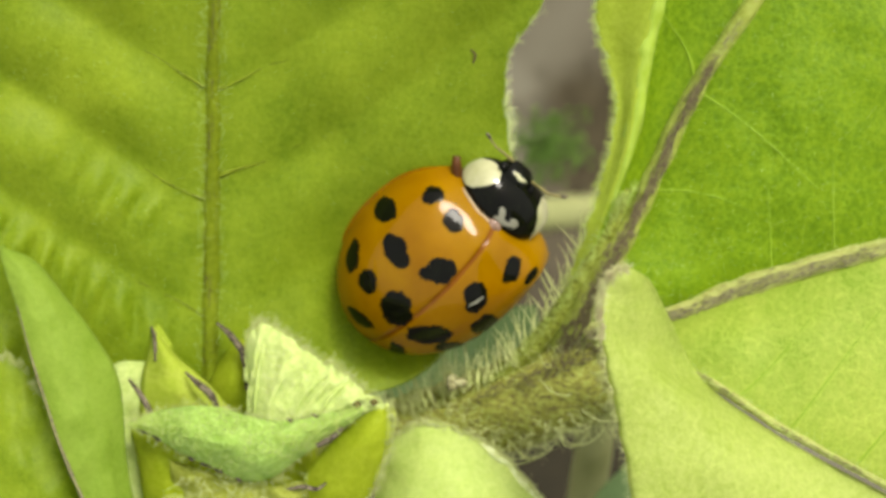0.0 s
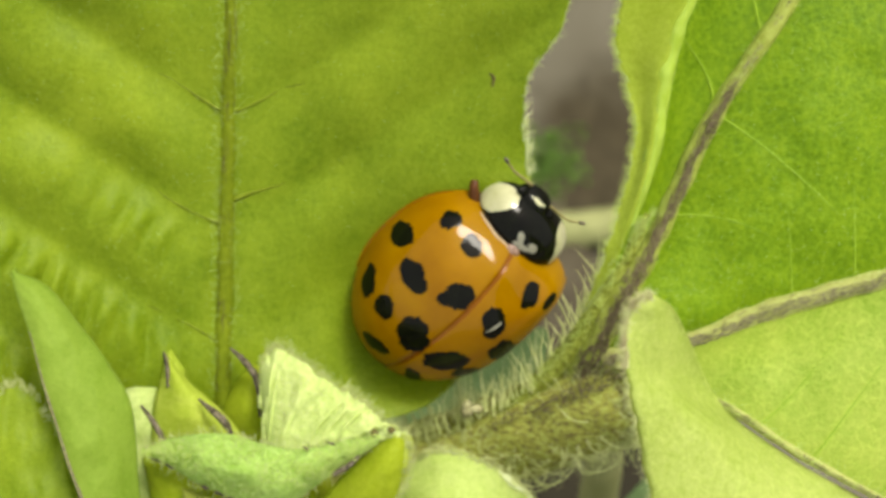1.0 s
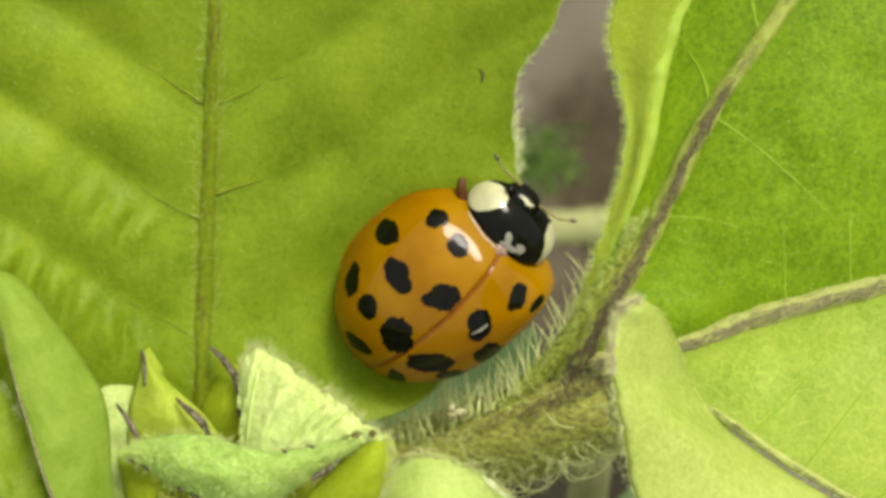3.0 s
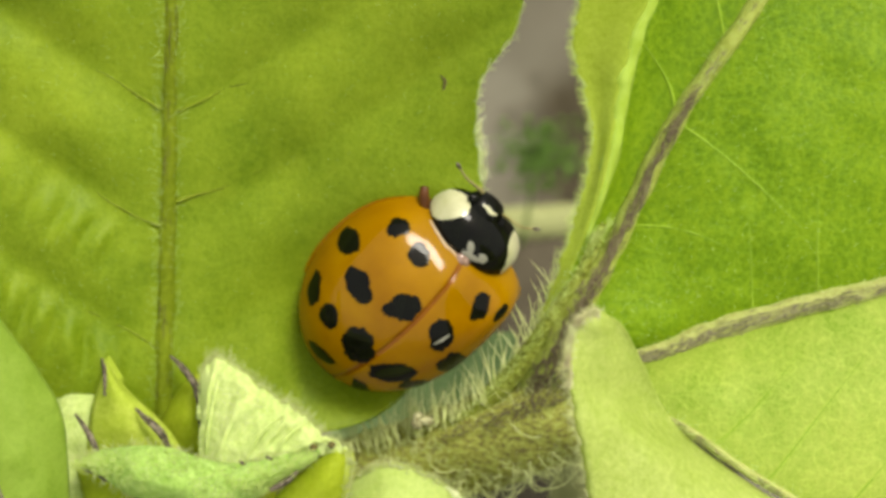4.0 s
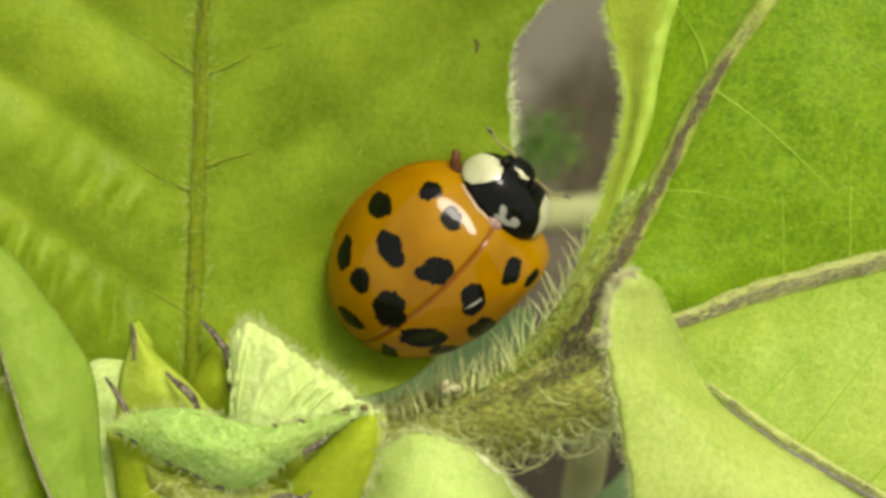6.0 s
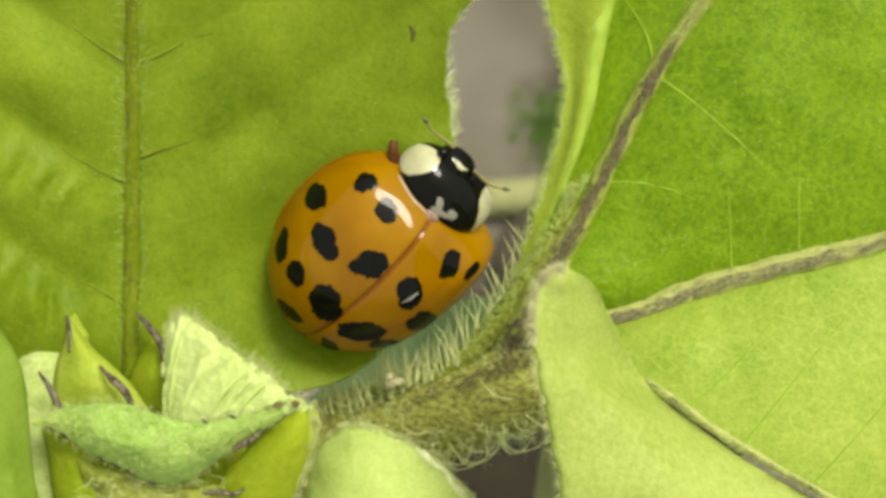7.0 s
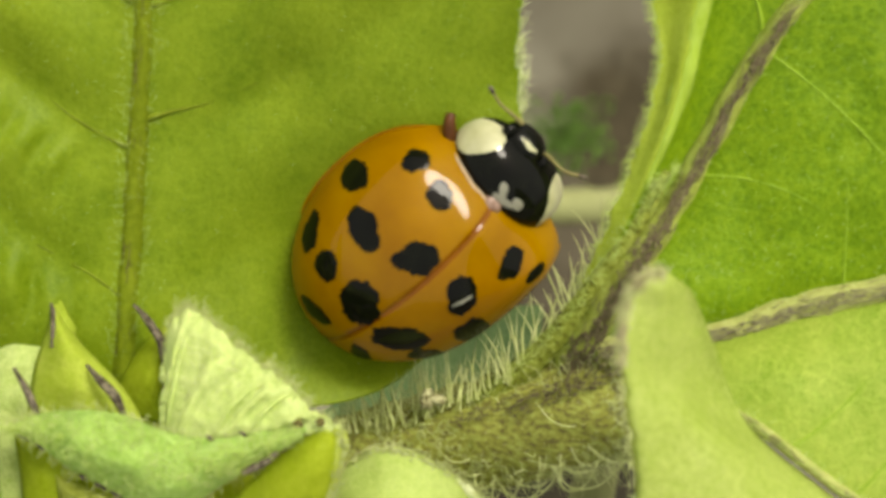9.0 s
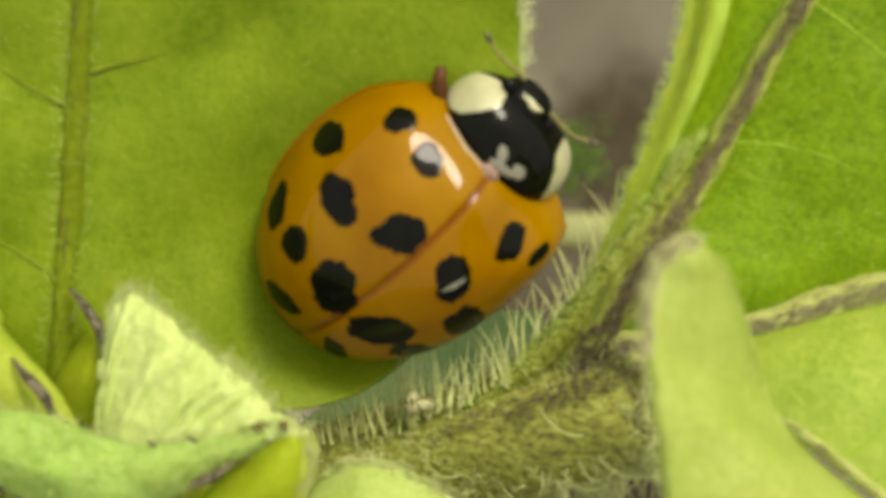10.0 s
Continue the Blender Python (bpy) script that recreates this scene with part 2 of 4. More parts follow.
SEAM = plain_material("case_seam_brown", [(0.3, (0.150, 0.045, 0.0003)), (0.7, (0.20, 0.068, 0.0004))], 1.5, 0.4, 0.0, 0.8, 0.01)
for gloss in (ELYTRA, SPOT, EDGE_GLINT, SEAM):
    gloss.node_tree.nodes["Principled BSDF"].inputs["Coat Roughness"].default_value = 0.045
    gloss.node_tree.nodes["Principled BSDF"].inputs["Coat IOR"].default_value = 1.36
MARK = plain_material("shield_mark_grey", [(0.3, (0.20, 0.20, 0.14)), (0.7, (0.32, 0.32, 0.25))], 2.5, 0.35, 0.0, 0.5)
CREAM = plain_material("shield_cream", [(0.3, (0.36, 0.36, 0.19)), (0.7, (0.52, 0.52, 0.32))], 1.5, 0.35, 0.0, 0.8)
# The pinkish flecks paint the gloss on the scutellum; the brown is its own.
SCUTE = plain_material("scutellum_brown_gloss", [(0.36, (0.12, 0.05, 0.02)), (0.62, (0.30, 0.20, 0.15))], 4.0, 0.3, 0.0, 0.8)
LEG = plain_material("leg_brown", [(0.3, (0.05, 0.018, 0.005)), (0.7, (0.12, 0.045, 0.01))], 3.0, 0.4)
FEELER = plain_material("feeler_straw", [(0.3, (0.16, 0.14, 0.04)), (0.7, (0.28, 0.25, 0.09))], 3.0, 0.45)
SPECK = plain_material("speck_brown", [(0.3, (0.07, 0.06, 0.015)), (0.7, (0.15, 0.13, 0.04))], 5.0, 0.8)
KNOB = plain_material("scar_pale", [(0.35, (0.20, 0.18, 0.08)), (0.6, (0.50, 0.50, 0.27))], 5.0, 0.7, 0.05)
FELT = plain_material("felt_pinkish_cream", [(0.36, (0.52, 0.48, 0.27)), (0.62, (0.68, 0.72, 0.36))], 2.5, 0.8, 0.05)
FELT_WHITE = plain_material("felt_cream_white", [(0.34, (0.50, 0.58, 0.20)), (0.62, (0.76, 0.82, 0.48))], 3.5, 0.8, 0.05)
SOIL = plain_material("soil_grey_brown", [(0.32, (0.085, 0.074, 0.049)), (0.5, (0.134, 0.125, 0.090)), (0.7, (0.18, 0.173, 0.130))], 0.012, 0.95, 0.6, spec=0.2)


def dark_patch(mat, dark, inner, outer):
    """A patch of darker earth round the origin of the thing, with a wavering edge; radii in metres."""
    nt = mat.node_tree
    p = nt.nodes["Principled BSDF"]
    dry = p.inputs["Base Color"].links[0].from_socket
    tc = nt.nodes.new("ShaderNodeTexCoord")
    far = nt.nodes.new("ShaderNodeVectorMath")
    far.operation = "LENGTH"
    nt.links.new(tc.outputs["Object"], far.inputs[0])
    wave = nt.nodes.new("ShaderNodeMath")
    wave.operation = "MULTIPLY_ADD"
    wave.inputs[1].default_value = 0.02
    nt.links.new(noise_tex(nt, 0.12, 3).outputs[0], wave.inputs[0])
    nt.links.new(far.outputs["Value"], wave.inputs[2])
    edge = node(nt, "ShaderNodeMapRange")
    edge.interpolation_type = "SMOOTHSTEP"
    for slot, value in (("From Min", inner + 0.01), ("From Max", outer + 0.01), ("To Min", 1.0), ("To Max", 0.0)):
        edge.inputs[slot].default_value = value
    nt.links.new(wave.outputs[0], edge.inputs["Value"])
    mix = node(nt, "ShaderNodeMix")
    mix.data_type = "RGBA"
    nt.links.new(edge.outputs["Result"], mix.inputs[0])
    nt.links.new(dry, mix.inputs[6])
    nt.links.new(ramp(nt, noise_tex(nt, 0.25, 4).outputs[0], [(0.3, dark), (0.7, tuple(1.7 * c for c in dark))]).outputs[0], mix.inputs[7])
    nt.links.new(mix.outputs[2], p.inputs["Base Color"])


dark_patch(SOIL, (0.034, 0.028, 0.015), 0.011, 0.027)
CLOD = plain_material("clod_dark_brown", [(0.3, (0.050, 0.042, 0.025)), (0.7, (0.080, 0.068, 0.044))], 0.15, 0.95, 0.3, spec=0.2)
# Near-black earth: the plant's shade on the soil, painted into the lumps.
CLOD_SHADE = plain_material("shade_dark_earth", [(0.3, (0.016, 0.014, 0.008)), (0.7, (0.03, 0.026, 0.014))], 0.15, 0.9, 0.3, spec=0.2)
STALK = plain_material("stalk_straw_green", [(0.3, (0.21, 0.225, 0.085)), (0.7, (0.29, 0.31, 0.13))], 0.5, 0.7)


# ---- building helpers ----
def at(a, b, depth):
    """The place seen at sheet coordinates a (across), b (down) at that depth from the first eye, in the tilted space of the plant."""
    return Vector(((a - 784) / 1893 * depth, depth, (441 - b) / 1893 * depth))


ORIGIN = {}


def thing(name, origin, label, category, group="", kind=""):
    ob = new(name)
    ob.empty_display_size = 0.002
    ob.matrix_world = BASE @ Matrix.Translation(origin * MM)
    ORIGIN[ob.name] = origin
    return tagged(ob, label, category, group, kind)


def part(name, geometry, mat, parent, label="", kind=""):
    """One mesh under a thing or under a part; its points are given in the plant's space, in millimetres."""
    verts, faces = geometry
    o = ORIGIN[parent.name]
    me = bpy.data.meshes.new(name)
    me.from_pydata([(Vector(v) - o) * MM for v in verts], [], faces)
    me.materials.append(mat)
    me.polygons.foreach_set("use_smooth", [True] * len(me.polygons))
    bm = bmesh.new()
    bm.from_mesh(me)
    bmesh.ops.recalc_face_normals(bm, faces=bm.faces)
    bm.to_mesh(me)
    bm.free()
    ob = new(name, me)
    ob.parent = parent
    ORIGIN[ob.name] = o
    return tagged(ob, label, "", "", kind)


def curve(points, n):
    """n points on a smooth line through the given ones (which may be tuples of any length)."""
    pts = np.array([tuple(p) for p in points], float)
    t = np.linspace(0, len(pts) - 1, n)
    ext = np.vstack([2 * pts[0] - pts[1], pts, 2 * pts[-1] - pts[-2]])
    out = []
    for v in t:
        i = min(int(v), len(pts) - 2)
        f = v - i
        p0, p1, p2, p3 = ext[i : i + 4]
        out.append(0.5 * (2 * p1 + (p2 - p0) * f + (2 * p0 - 5 * p1 + 4 * p2 - p3) * f**2 + (3 * p1 - p0 - 3 * p2 + p3) * f**3))
    return np.array(out)


def tube(points, radii, n=40, sides=10, flat=1.0, uneven=0.0):
    c = curve(points, n)
    r = np.interp(np.linspace(0, 1, n), np.linspace(0, 1, len(radii)), radii)
    verts, faces = [], []
    side = None
    for i in range(n):
        d = Vector(c[min(i + 1, n - 1)] - c[max(i - 1, 0)]).normalized()
        side = (side or Vector((0.3, -0.8, 0.5))).cross(d).cross(d).normalized() * -1 if side is None else (side - side.dot(d) * d).normalized()
        other = d.cross(side)
        for k in range(sides):
            w = 2 * math.pi * k / sides
            rr = r[i] * (1 + uneven * noise.noise(Vector(c[i]) * 1.7 + Vector((k * 0.9, 0, 0))))
            verts.append(Vector(c[i]) + side * (math.cos(w) * rr) + other * (math.sin(w) * rr * flat))
    for i in range(n - 1):
        for k in range(sides):
            a, b = i * sides + k, i * sides + (k + 1) % sides
            faces.append((a, b, b + sides, a + sides))
    faces.append(tuple(range(sides))[::-1])
    faces.append(tuple(range((n - 1) * sides, n * sides)))
    return verts, faces


def sheet(fn, nu, nv, thick):
    """A thin sheet with two skins: fn(s, t) gives its places."""
    g = [[Vector(fn(i / nu, j / nv)) for i in range(nu + 1)] for j in range(nv + 1)]
    verts, back = [], []
    for j in range(nv + 1):
        for i in range(nu + 1):
            du = g[j][min(i + 1, nu)] - g[j][max(i - 1, 0)]
            dv = g[min(j + 1, nv)][i] - g[max(j - 1, 0)][i]
            n = du.cross(dv)
            n = n.normalized() if n.length > 1e-9 else Vector((0, -1, 0))
            if n.y < 0:
                n = -n
            verts.append(g[j][i])
            back.append(g[j][i] + n * thick)
    w, size = nu + 1, len(verts)
    faces = []
    for j in range(nv):
        for i in range(nu):
            a = j * w + i
            faces.append((a, a + 1, a + w + 1, a + w))
            faces.append((size + a, size + a + w, size + a + w + 1, size + a + 1))
    rim = [j * w for j in range(nv + 1)] + [nv * w + i for i in range(1, nu + 1)] + [j * w + nu for j in range(nv - 1, -1, -1)] + [i for i in range(nu - 1, 0, -1)]
    for a, b in zip(rim, rim[1:] + rim[:1]):
        faces.append((a, b, size + b, size + a))
    return verts + back, faces


def hairs(seeds, rng, thick=0.012, bend=0.35):
    """Tapered, slightly bent hairs: seeds of root, way and length."""
    verts, faces = [], []
    for root, way, length in seeds:
        root, way = Vector(root), Vector(way).normalized()
        side = way.cross(Vector((0.31, 0.77, 0.55))).normalized()
        other = way.cross(side)
        curl = (side * rng.uniform(-1, 1) + other * rng.uniform(-1, 1)) * bend
        start = len(verts)
        for k, f in enumerate((0.0, 0.45, 0.8)):
            c = root + (way * f + curl * f * f) * length
            for q in range(3):
                w = 2.1 * q
                verts.append(c + (side * math.cos(w) + other * math.sin(w)) * thick * (1 - 0.75 * f))
        verts.append(root + (way + curl) * length)
        for k in range(2):
            for q in range(3):
                a, b = start + 3 * k + q, start + 3 * k + (q + 1) % 3
                faces.append((a, b, b + 3, a + 3))
        for q in range(3):
            faces.append((start + 6 + q, start + 6 + (q + 1) % 3, start + 9))
    return verts, faces


def merged(shapes):
    """Several meshes as one."""
    verts, faces = [], []
    for v, f in shapes:
        k = len(verts)
        verts += v
        faces += [tuple(i + k for i in face) for face in f]
    return verts, faces


def flecks(line, radius, rng, count, reach=1.0, thick=0.035, spread=0.42, crowd=1.25, longest=16):
    """Short broken streaks that lie lengthwise on a rib: line of (across, down, depth), its radius at root and tip."""
    c = [at(*p) for p in curve(line, 240)]
    out = []
    for _ in range(count):
        f = rng.random() ** crowd * reach
        i = int(f * 215)
        r = radius[0] + (radius[1] - radius[0]) * f
        span = rng.randrange(3, longest)
        d = (c[i + span] - c[i]).normalized()
        side = d.cross(Vector((0, -1, 0))).normalized()
        x = max(-0.8, min(0.8, rng.gauss(0, spread)))
        pts = []
        for k in (0, 0.33, 0.66, 1.0):
            y = x + 0.1 * rng.uniform(-1, 1)
            pts.append(c[i + int(span * k)] + side * (r * y) + Vector((0, -r * math.sqrt(1 - min(y * y, 0.95)), 0)))
        w = thick * rng.uniform(0.5, 1.3) * (1 - 0.5 * f)
        out.append(tube(pts, [w * 0.4, w, w * 0.9, w * 0.3], 8, 5, 1.0, 0.8))
    return merged(out)


def blade(spine, side, widths, cup=0.2, n=36, m=16, thick=0.12, wave=0.0, fold=0.0):
    """A bract or leaf along a spine: side points to its edge, widths are half widths from base to tip; cup bows it away from the eye at the edges."""
    c = curve(spine, n + 1)
    w = curve([(v,) for v in widths], n + 1)[:, 0].clip(0.01)
    side = Vector(side).normalized()

    def fn(s, t):
        i = round(t * n)
        d = Vector(c[min(i + 1, n)] - c[max(i - 1, 0)]).normalized()
        sd = (side - side.dot(d) * d).normalized()
        nm = sd.cross(d)
        if nm.y < 0:
            nm = -nm
        x = 2 * s - 1
        h = cup * w[i] * x * x + fold * w[i] * abs(x) + wave * noise.noise(Vector(c[i]) * 0.9 + sd * x * w[i])
        return Vector(c[i]) + sd * (x * w[i] * (1 + 0.06 * noise.noise(Vector((t * 9, x * 2, w[0]))))) + nm * h

    return sheet(fn, m, n, thick)


# ---- the plant ----
def smooth(x):
    x = min(max(x, 0.0), 1.0)
    return x * x * (3 - 2 * x)


# How the ladybird sits: the way ahead, to its left and up from its back, and the middle of its underside.
AHEAD, LEFT, UP = Vector((0.6666, -0.4478, 0.5960)), Vector((-0.7396, -0.2970, 0.6040)), Vector((-0.0934, -0.8434, -0.5291))
SEAT = Vector((-0.145, 31.6, -0.165))


def back_depth(a, b):
    """How deep the broad leaf lies: it tilts away downwards, and lies flat under the ladybird."""
    far = 29.0 + 0.0042 * b + (0.0012 - 0.0022 * (1 - smooth((b - 40) / 280))) * max(a - 375, 0) - 0.0040 * min(max(375 - a, 0), 520)
    far -= 0.0000025 * (min(max(b, -100), 700) - 300) ** 2
    # pillows between the side veins
    off = abs(a - 375)
    rise = (b + 0.52 * off + 0.00025 * min(off, 600) ** 2 - 158) / 205
    near = smooth((off - 12) / 150) * (1.0 if a < 375 else 0.55)
    far -= (0.44 + 0.16 * noise.noise(Vector((a / 200, b / 200, 8)))) * (math.sqrt(math.sin(math.pi * rise) ** 2 + 0.05) - 0.66) * near
    # smaller pillows across them
    cross = abs(math.sin(math.pi * ((off - 0.35 * b) / 58 + 0.5 * noise.noise(Vector((a / 110, b / 110, 4))))))
    below = (rise + 10) % 1.0
    far -= 0.38 * (math.sqrt(cross * cross + 0.04) - 0.62) * near * smooth((b - 200) / 200) * math.sin(math.pi * min(below / 0.7, 1.0)) ** 2 * (1.0 if a < 375 else 0.25)
    far -= 0.20 * math.exp(-(((a - 375) / 60) ** 2))
    far += 0.18 * noise.noise(Vector((a / 130, b / 130, 0)))
    x, z = (a - 784) / 1893 * 31.6 - SEAT.x, (441 - b) / 1893 * 31.6 - SEAT.z
    under = 31.6 + 0.08 - (0.1107 * x + 0.627 * z)
    w = math.exp(-((math.hypot(a - 775, (b - 460) * (1.22 if b > 460 else 1.0)) / 235) ** 4))
    return far * (1 - w) + under * w


BACK_RIGHT = ((-420, 620), (-250, 900), (-100, 985), (0, 962), (45, 936), (90, 903), (130, 893), (200, 897), (300, 908), (400, 905), (500, 885), (560, 850), (620, 792), (655, 750), (682, 706), (698, 655), (705, 560))
BACK_LEFT = ((-420, 200), (-250, -200), (-100, -290), (60, -240), (150, -165), (185, -140), (200, -114), (216, -138), (250, -128), (272, -106), (312, -84), (350, -92), (400, -103), (480, -106), (520, -98), (560, -84), (600, -92), (660, -70), (705, -20))


def back_edge(b, table, rough):
    e = float(np.interp(b, [r[0] for r in table], [r[1] for r in table]))
    return e + rough * (5 * noise.noise(Vector((b / 40, 0, 3))) + 3 * noise.noise(Vector((b / 13, 0, 7))))


def back_place(a, b, lift=0.0):
    return at(a, b, back_depth(a, b) - lift)


def back_leaf(s, t):
    b = -420 + 1125 * t
    lo, hi = back_edge(b, BACK_LEFT, 1), back_edge(b, BACK_RIGHT, 1)
    return back_place(lo + (hi - lo) * s, b)


rng = random.Random(5)
PLANT_FOOT = at(430, 860, 35.5)
plant = thing("sunflower_plant", PLANT_FOOT, "young bright green sunflower plant with hairy stem and leaves", "plant")


# The broad leaf under the ladybird.
leaf = part("leaf", sheet(back_leaf, 150, 120, 0.16), LEAF_BACK, plant, "broad yellow-green leaf with sunken veins, puckered between them")
part("midrib", tube([back_place(376 - 0.012 * (b - 300), b, -0.12) for b in range(690, -421, -60)], [0.28, 0.26, 0.23, 0.19, 0.12], 60, 10, 1.0, 0.2), RIB_LEAF, leaf)
for side, start, reach in ((-1, 158, 4), (-1, 363, 4), (-1, 568, 3), (1, 158, 4), (1, 363 - 45, 5), (-1, -47, 4), (1, -47, 4)):
    line = []
    for k in range(reach + 1):
        off = 12 + k * 42
        slope = 0.52 if side < 0 else 0.36
        line.append(back_place(376 + side * off, start - slope * off - 0.00025 * off * off + 4 * math.sin(1.9 * k + start), 0.004 - 0.010 * k))
    part("vein", tube(line, [0.060, 0.036, 0.026, 0.018], 60, 6, 1.0, 1.2), RIB_OLIVE, leaf)
part("streaking", flecks([(376 - 0.012 * (b - 300), b, back_depth(376, b) + 0.12) for b in range(660, -200, -60)], (0.26, 0.22), rng, 120, 0.9, 0.012, 0.35), SPECK, leaf, "fine brown streaks", "stuff")
seeds = []
for b in range(-60, 660, 3):
    e = back_edge(b, BACK_RIGHT, 1)
    for _ in range(2):
        seeds.append((back_place(e - rng.uniform(0, 3), b + rng.uniform(-2, 2)), (rng.uniform(0.3, 1.0), rng.uniform(-0.6, 0.2), rng.uniform(-0.2, 0.9)), rng.choice((0.06, 0.10, 0.14, 0.2, 0.3))))
for _ in range(130):
    b = rng.uniform(-200, 660)
    seeds.append((back_place(376 + rng.choice((-1, 1)) * rng.uniform(8, 22), b, 0.1), (rng.choice((-1, 1)) * rng.uniform(0.5, 1), -0.5, rng.uniform(-0.2, 0.9)), rng.uniform(0.1, 0.3)))
for _ in range(160):
    a, b = rng.uniform(-300, 900), rng.uniform(-200, 680)
    if a < back_edge(b, BACK_RIGHT, 0) - 10 and math.hypot(a - 775, b - 460) > 190:
        seeds.append((back_place(a, b), (rng.uniform(-0.6, 0.6), -0.6, rng.uniform(-0.3, 0.9)), rng.uniform(0.08, 0.2)))
for _ in range(2600):
    a, b = rng.uniform(-380, 880), rng.uniform(-250, 690)
    if a < back_edge(b, BACK_RIGHT, 0) - 6 and math.hypot(a - 775, b - 460) > 175 and rng.random() < (1.0 if a < 375 else 0.3):
        seeds.append((back_place(a, b, 0.004), (rng.uniform(-1, 1), -0.18, rng.uniform(-1, 1)), rng.uniform(0.05, 0.12)))
part("leaf_hairs", hairs(seeds, rng, 0.005), HAIR_SOFT, leaf, "fine pale hairs", "stuff")
tuft_rng = random.Random(23)
tufts = []
for b in list(range(176, 270, 7)) + [40, 72, 96, 128, 150]:
    e = back_edge(b, BACK_RIGHT, 1)
    long = tuft_rng.uniform(0.22, 0.5)
    way = (tuft_rng.uniform(0.35, 0.9), -0.3, tuft_rng.uniform(0.4, 1.2))
    for _ in range(14 if b > 170 else 4):
        jitter = [w + tuft_rng.uniform(-0.22, 0.22) for w in way]
        tufts.append((back_place(e - tuft_rng.uniform(0, 4), b + tuft_rng.uniform(-4, 4)), jitter, long * tuft_rng.uniform(0.5, 1.0)))
down = []
for _ in range(420):
    b = tuft_rng.uniform(-200, 680)
    side = tuft_rng.choice((-1, 1))
    down.append((back_place(376 - 0.012 * (b - 300) + side * tuft_rng.uniform(4, 24), b, 0.05), (side * tuft_rng.uniform(-0.2, 1), -0.5, tuft_rng.uniform(-0.4, 0.9)), tuft_rng.uniform(0.10, 0.30)))
part("midrib_hairs", hairs(down, tuft_rng, 0.006, 0.7), HAIR_SOFT, leaf, "fine pale hairs along the midrib", "stuff")
part("leaf_hairs", hairs(tufts, tuft_rng, 0.010, 0.4), FELT_WHITE, leaf, "white tooth-like tufts of hair on the margin", "stuff")
rim = []
for k in range(420):
    b = rng.uniform(150, 620)
    e = back_edge(b, BACK_LEFT, 1)
    rim.append((back_place(e + rng.uniform(-1, 6), b), (-rng.uniform(-0.2, 1), -rng.uniform(0, 0.5), rng.uniform(-0.8, 0.8)), rng.uniform(0.08, 0.28)))
part("leaf_hairs", hairs(rim, rng, 0.009, 0.6), KNOB, leaf, "tan hairs along the ragged margin", "stuff")
part("leaf_scar", tube([back_place(833, 88, 0.02), back_place(841, 97, 0.03), back_place(838, 112, 0.03)], [0.015, 0.045, 0.03], 12, 6), SPECK, leaf, "small brown scar")

# The other leaf: three main veins from one point, a rolled margin and a lobe that folds up.
MID = curve([(975, 655, 32.4), (1056, 505, 30.6), (1130, 370, 30.6), (1230, 160, 30.0), (1340, -5, 29.5), (1480, -230, 29.2), (1640, -480, 29.4)], 61)
WEST = curve([(1035, 592, 31.2), (1190, 556, 30.7), (1300, 515, 30.5), (1430, 475, 30.2), (1568, 437, 29.9), (1760, 380, 29.8), (1990, 320, 30.2)], 61)
LOW = curve([(1060, 600, 30.9), (1170, 640, 29.6), (1262, 680, 28.9), (1365, 748, 28.6), (1470, 806, 28.4), (1620, 886, 28.4), (1850, 1000, 28.8)], 61)
MARGIN = curve([(935, 672, 32.6), (1026, 440, 30.6), (1068, 310, 30.0), (1092, 195, 29.6), (1076, 105, 29.5), (1056, 20, 29.3), (1090, -120, 29.0), (1160, -260, 29.0), (1330, -420, 29.2)], 61)


def fan(first, second, swell, pucker=0.3):
    def fn(s, t):
        k = t * 60
        i = min(int(k), 59)
        p = first[i] + (first[i + 1] - first[i]) * (k - i)
        q = second[i] + (second[i + 1] - second[i]) * (k - i)
        c = p + (q - p) * s
        quilt = 0.5 + 0.5 * noise.noise(Vector((c[0] / 75, c[1] / 75, 3))) + 0.25 * noise.noise(Vector((c[0] / 28, c[1] / 28, 6)))
        d = c[2] - swell * math.sin(math.pi * s) * (0.75 + pucker * quilt) * smooth(t * 5) + 0.12 * noise.noise(Vector((c[0] / 90, c[1] / 90, 5))) * math.sin(math.pi * s)
        return at(c[0], c[1], d)

    return fn


def rolled(s, t):
    """From the midrib over the crease to the margin."""
    k = t * 60
    i = min(int(k), 59)
    p = MID[i] + (MID[i + 1] - MID[i]) * (k - i)
    q = MARGIN[i] + (MARGIN[i + 1] - MARGIN[i]) * (k - i)
    c = p + (q - p) * s
    edge = smooth((s - 0.8) / 0.2) * (6 * noise.noise(Vector((t * 40, 0, 1))) + 6 * noise.noise(Vector((t * 110, 0, 2))))
    ridge = 0.5 * smooth((t - 0.14) * 4) * (math.exp(-(((s - 0.62) / 0.2) ** 2)) - 0.25 * math.sin(math.pi * s / 0.62) * (s < 0.62))
    return at(c[0] + edge, c[1], c[2] - ridge)


right = part("leaf", sheet(fan(MID, WEST, 0.5), 60, 90, 0.16), LEAF_RIGHT, plant, "fresh green leaf with purple-brown streaked veins")
part("inner_blade", sheet(lambda s, t: rolled(0.56 * s, t), 24, 120, 0.16), LEAF_RIGHT, right, "green strip beside the midrib")
part("leaf_margin", sheet(lambda s, t: rolled(0.56 + 0.44 * s, t), 24, 120, 0.16), LEAF_MARGIN, right, "rolled margin, yellowed as if backlit")
